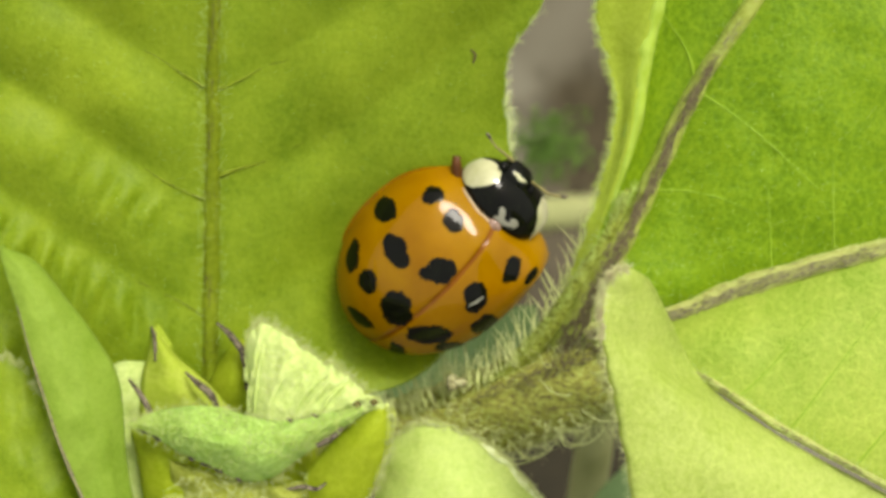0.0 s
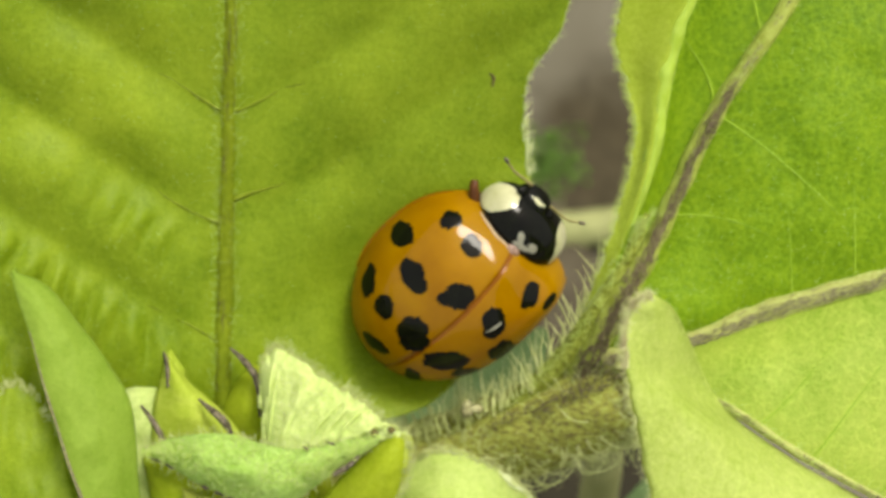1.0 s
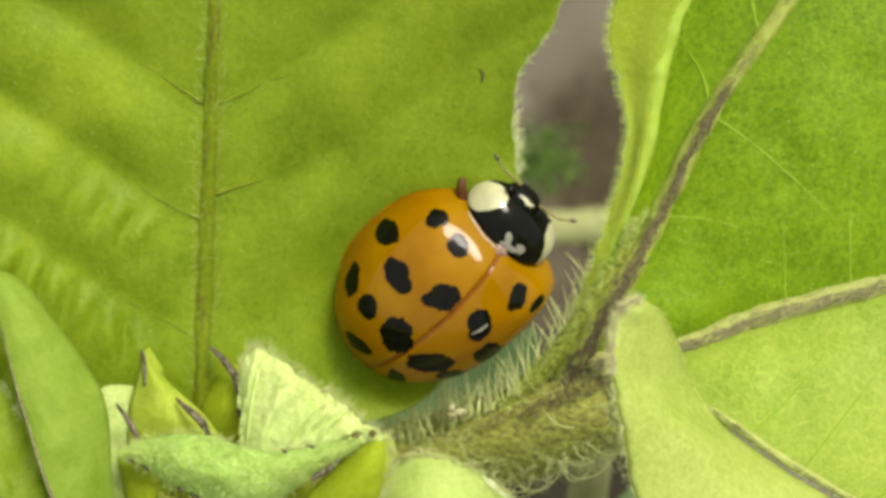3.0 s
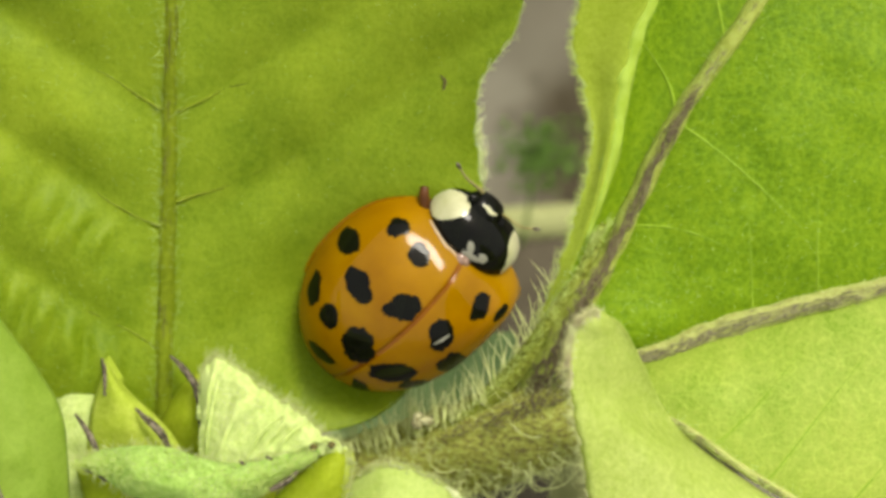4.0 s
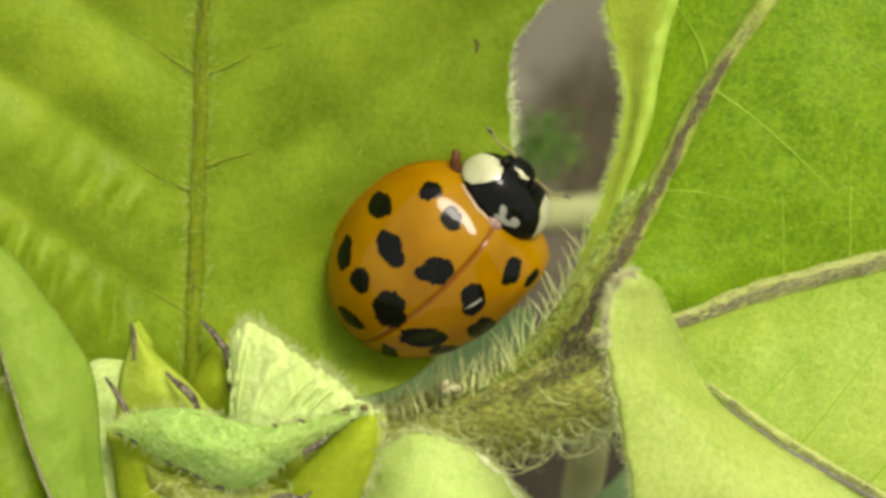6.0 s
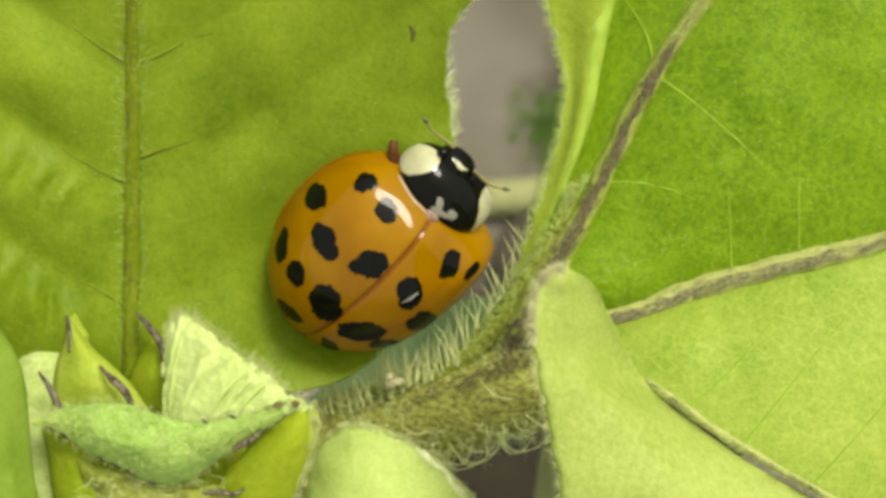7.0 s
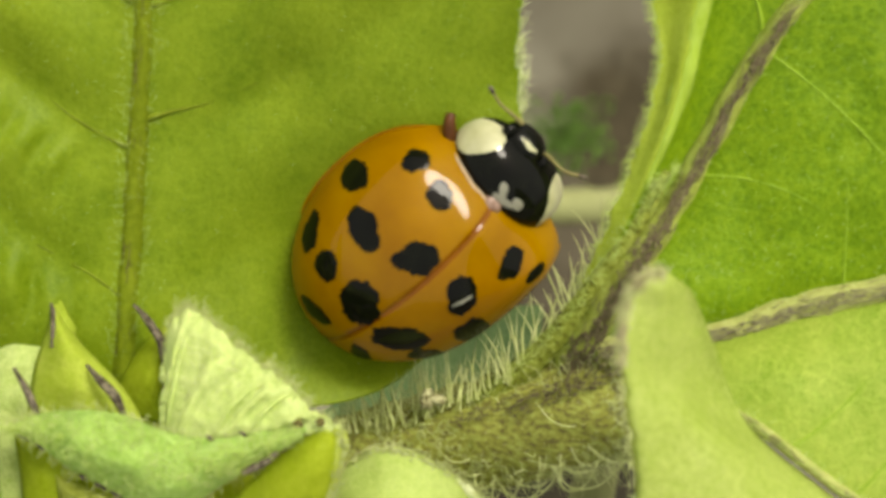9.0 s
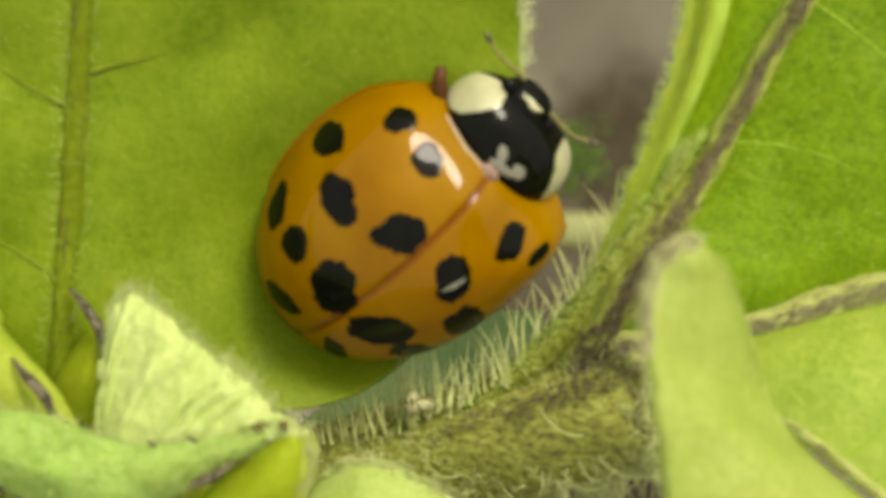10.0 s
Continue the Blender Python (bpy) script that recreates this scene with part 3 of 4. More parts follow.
part("crease", tube([rolled(0.60, 0.10 + 0.03 * k) + Vector((0, 0.19, 0)) for k in range(28)], [0.04, 0.16, 0.25, 0.25, 0.2, 0.04], 90, 10, 1.0, 0.4), RIB_CREASE, right, "crease of the rolled margin with its highlight painted in")
part("lower_blade", sheet(fan(WEST, LOW, 0.5, 0.05), 40, 80, 0.16), LEAF_LIT, right, "lower half, painted lighter as if lit")


def rib(line, lift, radii, mat, name="vein"):
    part(name, tube([at(p[0], p[1], p[2] - lift) for p in line[::4]], radii, 110, 10, 1.0, 0.5 if name == "streak" else 0.3), mat, right)


rib(MID, 0.0, [0.42, 0.38, 0.29, 0.24, 0.20, 0.14], RIB, "midrib")
rib(WEST, 0.02, [0.36, 0.36, 0.34, 0.30, 0.22, 0.12], RIB_TAN)
rib(LOW, 0.0, [0.17, 0.145, 0.125, 0.11, 0.09, 0.07], RIB_TAN)
for line, lift, radius, count, reach in ((MID, 0.0, (0.50, 0.23), 560, 0.60), (WEST, 0.02, (0.42, 0.30), 480, 0.9), (LOW, 0.0, (0.17, 0.10), 90, 0.8)):
    part("streaking", flecks([(p[0], p[1], p[2] - lift) for p in line[::4]], radius, rng, count, reach, 0.019, 0.23 if line is MID else 0.25, 1.3 if line is MID else 1.25, 7 if line is MID else 9), RIB_DARK if line is MID else RIB_LILAC, right, "purple-brown broken streaks", "stuff")
part("streaking", flecks([tuple(p) for p in MID[24:52:4]], (0.30, 0.18), rng, 130, 0.9, 0.022, 0.25, 1.0, 12), RIB_LILAC, right, "faint grey-brown streaks", "stuff")
part("streaking", flecks([tuple(p) for p in MID[1:20:2]], (0.54, 0.46), rng, 260, 0.95, 0.030, 0.26, 1.0, 16), RIB_DARK, right, "dense purple-brown streaks", "stuff")
fringe_rng = random.Random(41)
fringe = []
for k in range(420):
    p = WEST[fringe_rng.randrange(7, 46)]
    fringe.append((at(p[0] + fringe_rng.uniform(-14, 14), p[1] + fringe_rng.uniform(-17, 12), p[2] - fringe_rng.uniform(0.15, 0.3)), (fringe_rng.uniform(-0.6, 0.6), -0.5, fringe_rng.uniform(-0.1, 1)), fringe_rng.uniform(0.06, 0.24)))
part("vein_hairs", hairs(fringe, fringe_rng, 0.007, 0.6), HAIR, right, "short white hairs on the vein", "stuff")
FAN = fan(MID, WEST, 0.5)
for t0, s1, way in ((0.36, 0.6, 1), (0.50, 0.7, 1), (0.42, 0.45, -1), (0.56, 0.4, -1)):
    line = [FAN(s1 * k / 8 if way > 0 else 1 - s1 * k / 8, t0 + 0.013 * k) + Vector((0, 0.012, 0)) for k in range(9)]
    part("side_vein", tube(line, [0.036, 0.03, 0.02], 60, 8, 1.0, 0.25), RIB_PALE, right)

for t0, s1, rise in ((0.50, 0.55, 0.13), (0.63, 0.4, 0.12)):
    part("side_vein", tube([rolled(s1 * k / 8, t0 + rise * k / 8) + Vector((0, 0.0, 0)) for k in range(9)], [0.045, 0.035, 0.015], 24, 6, 1.0, 0.3), RIB_PALE, right)

LOWER = fan(WEST, LOW, 0.5, 0.05)
for t0 in (0.40, 0.55, 0.72):
    part("side_vein", tube([LOWER(1 - 0.8 * k / 8, t0 + 0.02 * k) + Vector((0, 0.012, 0)) for k in range(9)], [0.03, 0.024, 0.010], 24, 6, 1.0, 0.3), RIB_PALE, right)
LOBE_EDGE = curve([(1112, 474, 25.9), (1084, 486, 25.75), (1064, 520, 25.7), (1062, 580, 25.7), (1076, 660, 25.8), (1102, 790, 26.2), (1150, 1080, 27.0)], 61)
LOBE_ROOT = curve([(1118, 474, 26.1), (1152, 500, 26.6), (1184, 560, 27.5), (1240, 668, 28.85), (1352, 754, 28.7), (1465, 820, 28.5), (1790, 990, 28.8)], 61)


def lobe(s, t):
    k = t * 60
    i = min(int(k), 59)
    p = LOBE_EDGE[i] + (LOBE_EDGE[i + 1] - LOBE_EDGE[i]) * (k - i)
    q = LOBE_ROOT[i] + (LOBE_ROOT[i + 1] - LOBE_ROOT[i]) * (k - i)
    c = p + (q - p) * s
    edge = smooth((0.15 - s) / 0.15) * 6 * noise.noise(Vector((t * 30, 0, 4)))
    d = c[2] - 0.5 * math.sin(math.pi * s**0.6) * (1 - 0.5 * s) * smooth(t * 4) + 0.15 * noise.noise(Vector((c[0] / 80, c[1] / 80, 9))) + 0.10 * math.sin(3 * math.pi * s) * smooth(t * 4)
    return at(c[0] + edge, c[1], d)


part("lobe", sheet(lobe, 40, 80, 0.05), LEAF_LOBE, right, "folded-up green lobe, painted lighter as if lit")

seeds = []
for k in range(1100):
    t = rng.uniform(0.02, 0.8)
    p = rolled(1.0, t)
    seeds.append((p, (-rng.uniform(0.5, 1.0), rng.uniform(-0.6, 0.3), rng.uniform(-0.5, 0.6)), rng.choice((0.12, 0.2, 0.28))))
for k in range(1700):
    t = rng.uniform(0.0, 1.0)
    i = int(t * 59)
    line = rng.choice((MID, WEST, LOW))
    p = line[i] + (line[i + 1] - line[i]) * rng.random()
    seeds.append((at(p[0] + rng.uniform(-14, 14), p[1] + rng.uniform(-10, 10), p[2] - 0.2), (rng.uniform(-0.8, 0.8), -0.5, rng.uniform(-0.3, 1)), rng.uniform(0.12, 0.35)))
soft = []
for k in range(420):
    t = rng.random() ** 1.2
    soft.append((lobe(0.0, t), (-rng.uniform(0.4, 1), -rng.uniform(0, 0.6), rng.uniform(-0.6, 0.6)), rng.uniform(0.12, 0.3)))
for k in range(700):
    p = FAN(rng.random(), rng.uniform(0.05, 0.9))
    seeds.append((p, (rng.uniform(-0.6, 0.6), -0.6, rng.uniform(-0.3, 0.9)), rng.uniform(0.07, 0.18)))
part("leaf_hairs", hairs(seeds, rng, 0.007), HAIR_SOFT, right, "fine pale hairs", "stuff")
felt = []
for k in range(900):
    t = rng.random() ** 1.3 * 0.55
    felt.append((lobe(rng.uniform(0.0, 0.035), t), (-rng.uniform(-0.3, 1), -rng.uniform(0.0, 0.9), rng.uniform(-1, 1)), rng.uniform(0.08, 0.22)))
part("lobe_rim", hairs(felt, rng, 0.016, 0.9), FELT, right, "pinkish-cream felted rim of the lobe", "stuff")
part("lobe_hairs", hairs(soft, rng, 0.007), HAIR, right, "soft green hairs", "stuff")

# Leaf stalk and stem.
STALK_LINE = [at(1150, 655, 31.9), at(1060, 662, 32.2), at(985, 684, 32.7), at(900, 716, 33.3), at(800, 744, 34.0), at(680, 790, 35.2), at(540, 860, 37.0)]
petiole = part("leaf_stalk", tube(STALK_LINE, [1.1, 1.4, 1.42, 1.38, 1.25, 1.25, 1.4], 90, 24, 1.0, 0.10), STEM, plant, "hairy pale green leaf stalk streaked purple-brown")
c = [((p.x / p.y) * 1893 + 784, 441 - (p.z / p.y) * 1893, p.y) for p in STALK_LINE]
part("streaking", flecks(c, (1.42, 1.31), rng, 170, 0.66, 0.018, 0.45, 0.8, 9), RIB_DARK, petiole, "purple-brown broken streaks", "stuff")
for line in ([(1050, 580, 30.6), (1012, 622, 31.0), (960, 652, 31.45), (880, 686, 31.95), (800, 722, 32.6)], [(1085, 600, 30.75), (1025, 634, 31.05), (960, 668, 31.45), (890, 706, 31.95)]):
    part("streaking", flecks(line, (0.26, 0.22), rng, 130, 0.95, 0.026, 0.45, 1.0, 12), RIB_DARK, petiole, "purple-brown broken streaks", "stuff")
FLANK_LINE = [(1112, 335, 30.3), (1094, 372, 30.35), (1062, 438, 30.58), (1028, 500, 30.9), (988, 560, 31.35), (935, 622, 32.0), (868, 678, 32.7), (790, 718, 33.3)]
part("flank", tube([at(*p) for p in FLANK_LINE], [0.08, 0.21, 0.27, 0.29, 0.30, 0.32, 0.30, 0.2], 90, 16, 1.0, 0.08), FLANK, petiole, "hairy olive ridge along the leaf stalk")
for k in range(5):
    a, b = 800 + rng.uniform(-15, 15), 683 + rng.uniform(-10, 10)
    part("scar_crumb", tube([at(a + rng.uniform(-9, 9), b + rng.uniform(-7, 7), 32.3 - 0.05 * j) for j in range(4)], [0.04, rng.uniform(0.10, 0.17), 0.09, 0.03], 24, 8, 1.0, 1.4), KNOB if k else SPECK, petiole, "pale dry crumb of a scar")
seeds = []
c = curve(STALK_LINE, 200)
for k in range(1500):
    i = rng.randrange(12, 165)
    d = Vector(c[i + 1] - c[i]).normalized()
    w = rng.uniform(0, 2 * math.pi)
    n = Vector((0, -1, 0)).cross(d).normalized()
    up = n if n.z > 0 else -n
    out = up * math.cos(w) + Vector((0, -1, 0)) * math.sin(w)
    if out.y > 0.3:
        continue
    upper = out.dot(up)
    if upper > 0.5:
        way, length = out + Vector((-0.15, -0.1, 0.4)), rng.uniform(0.35, 0.85)
    elif upper < -0.5:
        way, length = out * 0.5 - d * rng.uniform(-0.3, 1.1), rng.uniform(0.3, 0.8)
    else:
        way, length = out * 0.5 + d * rng.uniform(-1, 0.4), rng.uniform(0.15, 0.4)
    if abs(upper) > 0.5 or rng.random() < 0.5:
        seeds.append((Vector(c[i]) + out * 1.33, way, length))
for k in range(3200):
    i = rng.randrange(12, 150)
    d = Vector(c[i + 1] - c[i]).normalized()
    w = rng.uniform(-1.2, 1.2)
    n = Vector((0, -1, 0)).cross(d).normalized()
    out = n * math.sin(w) + Vector((0, -1, 0)) * math.cos(w)
    seeds.append((Vector(c[i]) + out * 1.36, out * 0.35 + d * rng.uniform(-1, 1) + n * rng.uniform(-0.7, 0.7), rng.uniform(0.10, 0.26)))
spikes = []
for k in range(88):
    f = (k + rng.random()) / 88
    p = curve([(690, 738, 34.0), (760, 715, 33.2), (820, 690, 32.6), (900, 645, 32.2), (950, 590, 31.9), (1000, 530, 31.4), (1035, 455, 31.0)], 50)[int(f * 49)]
    spikes.append((at(p[0] + rng.uniform(-4, 14), p[1] + rng.uniform(-6, 10), p[2] - 0.3), (rng.uniform(-0.45, 0.15), -0.1, 1), rng.uniform(0.85, 1.75)))
flank = curve(FLANK_LINE, 120)
down = []
for k in range(1500):
    p = flank[rng.randrange(4, 118)]
    w = rng.uniform(0, 2 * math.pi)
    out = Vector((math.cos(w), -abs(math.sin(w)) * 0.8, 0.5 * math.cos(w)))
    down.append((at(*p) + out.normalized() * 0.25, out * 0.6 + Vector((-0.3, 0, rng.uniform(-0.2, 0.9))), rng.uniform(0.15, 0.4)))
part("flank_hairs", hairs(down, rng, 0.009, 0.6), HAIR_SOFT, petiole, "fine pale hairs", "stuff")
part("stalk_spike", hairs(spikes, rng, 0.038, 0.35), HAIR, petiole, "long stiff pale hairs", "stuff")
for k in range(26):
    x = rng.uniform(840, 1090)
    low = 805 - 0.42 * (x - 870)
    y = low - rng.uniform(-8, 95)
    dx, dy = rng.uniform(-75, 35), rng.uniform(-14, 36)
    d = 30.9 + (1085 - x) * 0.0075 - 0.1
    part("curled_hair", tube([at(x, y, d), at(x + 0.2 * dx, y + dy, d - 0.12), at(x + 0.65 * dx, y + dy + rng.uniform(-8, 10), d - 0.15), at(x + dx, y + dy * rng.uniform(-0.2, 0.7), d - 0.1)], [0.020, 0.021, 0.017, 0.008], 14, 5), HAIR, petiole, "curled cream hair")
for k in range(9):
    x = rng.uniform(870, 1030)
    y = 808 - 0.42 * (x - 870) + rng.uniform(-22, 4)
    reach, sag = rng.uniform(40, 105), rng.uniform(10, 30)
    d = 30.9 + (1085 - x) * 0.0075 - 0.1
    part("curled_hair", tube([at(x, y, d), at(x + 0.3 * reach, y + sag, d - 0.1), at(x + 0.7 * reach, y + 0.8 * sag, d - 0.12), at(x + reach, y - rng.uniform(-6, 26), d - 0.1)], [0.020, 0.021, 0.016, 0.007], 16, 5), HAIR, petiole, "curled cream hair")
part("stalk_hairs", hairs(seeds, rng, 0.016, 0.6), HAIR, petiole, "long pale hairs", "stuff")
DOWN = BASE.to_3x3().inverted() @ Vector((0, 0, -1))
FOOT = (BASE.inverted() @ Vector((0, 0, 0))) / MM
drop = (at(480, 880, 37.0) - FOOT).dot(-DOWN)
part("stem", tube([at(440, 850, 34.0), at(480, 890, 37.0) + DOWN * 3, at(480, 890, 37.0) + DOWN * 60, at(480, 880, 37.0) + DOWN * (drop + 4)], [1.3, 1.9, 2.1, 2.6], 60, 18, 1.0, 0.06), STEM, plant, "upright hairy green stem")
part("lower_leaf_stalk", tube([at(480, 890, 37.0) + DOWN * 14, at(900, 1250, 60), at(1010, 980, 54), at(1045, 830, 50), at(1060, 700, 47)], [1.2, 1.0, 0.9, 0.9, 0.8], 60, 14), STALK, plant, "olive stalk of a lower leaf")

part("lower_leaf", blade([at(480, 890, 37.0) + DOWN * 6, at(640, 800, 42), at(800, 690, 42), at(900, 600, 43), at(950, 545, 45)], (0.7, 0.1, -0.7), [0.3, 1.3, 1.8, 1.5, 0.2], 0.2, 30, 14, 0.16), LEAF_GREY, plant, "grey-green lower leaf")
part("lower_leaf", blade([at(480, 890, 37.0) + DOWN * 8, at(900, 1100, 44), at(1050, 1000, 45), at(1130, 880, 46), at(1160, 780, 47)], (1, 0.1, 0.3), [0.5, 1.2, 1.6, 1.5, 0.2], 0.2, 30, 14, 0.16), LEAF_GREY, plant, "grey-green lower leaf")

part("lower_leaf", blade([at(480, 890, 37.0) + DOWN * 10, at(220, 720, 40), at(-60, 480, 37.5), at(-220, 330, 36.5), at(-420, 130, 36.5)], (0.7, 0.1, 0.7), [0.5, 2.2, 3.6, 3.6, 0.6], 0.15, 36, 16, 0.16, 0.2), LEAF_BACK, plant, "shaded yellow-green lower leaf")

# The bud with its bracts.
bud = part("flower_bud", tube([at(450, 880, 33.5), at(430, 850, 32.0), at(420, 815, 30.6), at(415, 790, 30.2)], [1.4, 2.3, 1.9, 0.4], 30, 20, 1.0, 0.2), LEAF_YELLOW, plant, "green bud in hairy bracts with dark bristle tips")


def loft(one, two, bulge, n=40, m=20, thick=0.12, wave=0.12, fringe=0.0, ribs=0.0):
    """A sheet spanned between two lines of (across, down, depth), bulging towards the eye, with raised ribs across it."""
    p, q = curve(one, n + 1), curve(two, n + 1)

    def fn(s, t):
        i = round(t * n)
        c = p[i] + (q[i] - p[i]) * s
        d = c[2] - bulge * math.sin(math.pi * s) * math.sin(math.pi * min(max(t, 0.02), 0.98)) ** 0.5 + wave * noise.noise(Vector((c[0] / 45, c[1] / 45, one[0][0]))) + 0.05 * noise.noise(Vector((c[0] / 13, c[1] / 13, one[0][0])))
        d -= ribs * max(0.0, math.cos(2 * math.pi * (4.5 * t - 1.3 * (1 - s) + 0.15 * noise.noise(Vector((c[0] / 40, c[1] / 40, 2)))))) ** 3 * math.sin(math.pi * s) ** 0.5
        return at(c[0], c[1] + fringe * noise.noise(Vector((t * 25, s, 0))) * (1 - s), d)

    return sheet(fn, m, n, thick)


BOAT_TOP = [(228, 752, 29.3), (270, 730, 28.9), (330, 719, 28.5), (385, 720, 28.4), (435, 735, 28.4), (485, 745, 28.4), (535, 742, 28.4), (585, 729, 28.5), (640, 716, 28.6)]
BOAT_LOW = [(228, 756, 29.3), (270, 772, 29.0), (326, 806, 28.9), (381, 831, 28.9), (431, 852, 29.0), (481, 846, 29.0), (530, 811, 28.9), (575, 780, 28.8), (640, 736, 28.7)]
part("bract", loft(BOAT_TOP, BOAT_LOW, 0.75, 60, 24, 0.14, 0.22), LEAF_WOOLLY, bud, "woolly green boat-shaped bract")
PALE_TOP = [(436, 640, 29.9), (440, 590, 29.8), (468, 568, 29.7), (520, 603, 29.3), (575, 640, 29.1), (610, 662, 28.95), (645, 692, 28.8), (690, 722, 28.75)]
PALE_LOW = [(445, 748, 29.2), (452, 750, 29.0), (480, 752, 28.8), (515, 754, 28.7), (550, 752, 28.7), (590, 744, 28.65), (630, 734, 28.6), (672, 728, 28.65)]
part("bract", loft(PALE_TOP, PALE_LOW, 0.25, 150, 30, 0.12, 0.22, 10, 0.16), LEAF_CREAM, bud, "pale cream-green bract with raised veins")
pale_one, pale_two = curve(PALE_TOP, 151), curve(PALE_LOW, 151)
for t0, t1 in ((0.36, 0.12), (0.56, 0.26), (0.68, 0.42), (0.80, 0.58)):
    line = []
    for k in range(9):
        f = 0.06 + 0.84 * k / 8
        t = t0 + (t1 - t0) * f**0.7
        p, q = pale_one[round(150 * t)], pale_two[round(150 * t)]
        c = p + (q - p) * f
        line.append(at(c[0], c[1], c[2] - 0.25 * math.sin(math.pi * f) * math.sin(math.pi * t) ** 0.5 - 0.05))
    part("bract_rib", tube(line, [0.02, 0.05, 0.065, 0.06, 0.03], 40, 8, 1.0, 0.5), LEAF_CREAM, bud, "cream felted rib")
SIDE_TOP = [(540, 905, 29.6), (535, 850, 29.4), (570, 800, 29.1), (610, 762, 28.9), (650, 728, 28.75), (668, 716, 28.75)]
SIDE_LOW = [(600, 960, 29.6), (640, 905, 29.3), (668, 850, 29.0), (686, 800, 28.8), (694, 750, 28.7), (688, 722, 28.7)]
part("bract", loft(SIDE_TOP, SIDE_LOW, 0.5, 40, 18, 0.14, 0.08), LEAF_YELLOW, bud, "smooth yellow-green bract")
part("bract_rim", tube([at(p[0] - 5, p[1] + 3, p[2]) for p in SIDE_LOW[2:]], [0.04, 0.10, 0.16, 0.2], 40, 10, 1.0, 0.6), LEAF_STRAW, bud, "cream felted rim")
part("bract", loft([(246, 740, 30.2), (250, 670, 30.4), (264, 615, 30.6), (268, 576, 30.8)], [(420, 750, 30.0), (380, 690, 30.2), (310, 625, 30.5), (275, 578, 30.8)], 0.5, 30, 14), LEAF_STRAW, bud, "pale yellow-green pointed bract")
part("bract", loft([(355, 720, 31.2), (372, 670, 31.1), (395, 630, 31.1), (425, 600, 31.2)], [(445, 740, 30.7), (440, 690, 30.7), (438, 640, 30.8), (436, 604, 31.1)], 0.4, 24, 12), LEAF_YELLOW, bud)
part("bract", loft([(60, 930, 30.9), (80, 760, 30.9), (122, 700, 30.9), (198, 640, 30.9)], [(335, 930, 30.5), (325, 800, 30.5), (292, 705, 30.6), (262, 640, 30.8)], 0.4, 40, 16, 0.12, 0.15, 10), LEAF_CREAM, bud, "pale cream-green bract")
part("bract", loft([(230, 760, 30.0), (240, 800, 29.9), (250, 860, 29.9), (260, 930, 30.0)], [(340, 800, 29.6), (330, 840, 29.6), (330, 890, 29.7), (335, 950, 29.8)], 0.3, 24, 12), LEAF_YELLOW, bud)
part("bract", loft([(300, 815, 29.4), (350, 830, 29.2), (420, 862, 29.1), (480, 860, 29.1), (540, 850, 29.3)], [(310, 930, 29.9), (360, 940, 29.7), (420, 950, 29.6), (490, 940, 29.6), (560, 930, 29.8)], 0.3, 60, 24, 0.12, 0.7), LEAF_SHAGGY, bud, "shaggy yellowish bract")
HOOKS = (
    ([(384, 572, 30.5), (410, 597, 30.2), (432, 632, 30.1), (438, 690, 30.3)], 0.13),
    ([(329, 660, 29.7), (352, 680, 29.4), (375, 702, 29.3), (386, 725, 29.4)], 0.13),
    ([(228, 671, 29.6), (246, 695, 29.4), (262, 722, 29.3), (268, 738, 29.4)], 0.11),
    ([(268, 578, 30.5), (276, 605, 30.3), (277, 640, 30.2)], 0.10),
    ([(577, 855, 28.9), (560, 866, 28.8), (535, 862, 28.8), (505, 868, 29.0)], 0.08),
    ([(606, 757, 28.5), (590, 772, 28.4), (560, 790, 28.3)], 0.10),
)
for line, r in HOOKS:
    part("bristle", tube([at(*p) for p in line], [r * 0.3, r * 0.72, r * 0.85, r * 0.6], 24, 8, 1.0, 0.4), HOOK, bud, "dark curved bristle")
for a, b, d, r in ((632, 717, 28.45, 0.11), (662, 712, 28.45, 0.10)):
    part("gland", tube([at(a - 5, b, d), at(a, b, d - 0.06), at(a + 5, b, d)], [0.05, r, 0.05], 12, 10), SPECK, bud, "dark gland")
seeds = []
boat_top, boat_low, pale_top, rim_line = curve(BOAT_TOP, 80), curve(BOAT_LOW, 80), curve(PALE_TOP, 80), curve(SIDE_LOW, 80)
wool = []
for k in range(1300):
    i, f = rng.randrange(79), rng.random()
    p = boat_top[i] + (boat_low[i] - boat_top[i]) * f
    wool.append((at(p[0], p[1], p[2] - 0.74 * math.sin(math.pi * f)), (rng.uniform(-1, 1), -0.25, rng.uniform(-1, 1)), rng.uniform(0.1, 0.2)))
for k in range(300):
    i = rng.randrange(79)
    p = boat_top[i] if rng.random() < 0.6 else boat_low[i]
    seeds.append((at(p[0], p[1], p[2]), (rng.uniform(-0.5, 0.5), -0.3, (-1 if p[1] > 760 else 1) * rng.uniform(0.2, 1)), rng.uniform(0.08, 0.3)))
for k in range(520):
    p = pale_top[rng.randrange(79)]
    seeds.append((at(p[0] + rng.uniform(-4, 4), p[1] + rng.uniform(-2, 8), p[2]), (rng.uniform(-0.2, 0.9), -0.3, rng.uniform(0.0, 1)), rng.uniform(0.12, 0.42)))
for k in range(300):
    p = rim_line[rng.randrange(20, 79)]
    seeds.append((at(p[0] + rng.uniform(-6, 6), p[1], p[2] - 0.15), (rng.uniform(-0.3, 1), -0.5, rng.uniform(-0.4, 0.6)), rng.uniform(0.1, 0.28)))
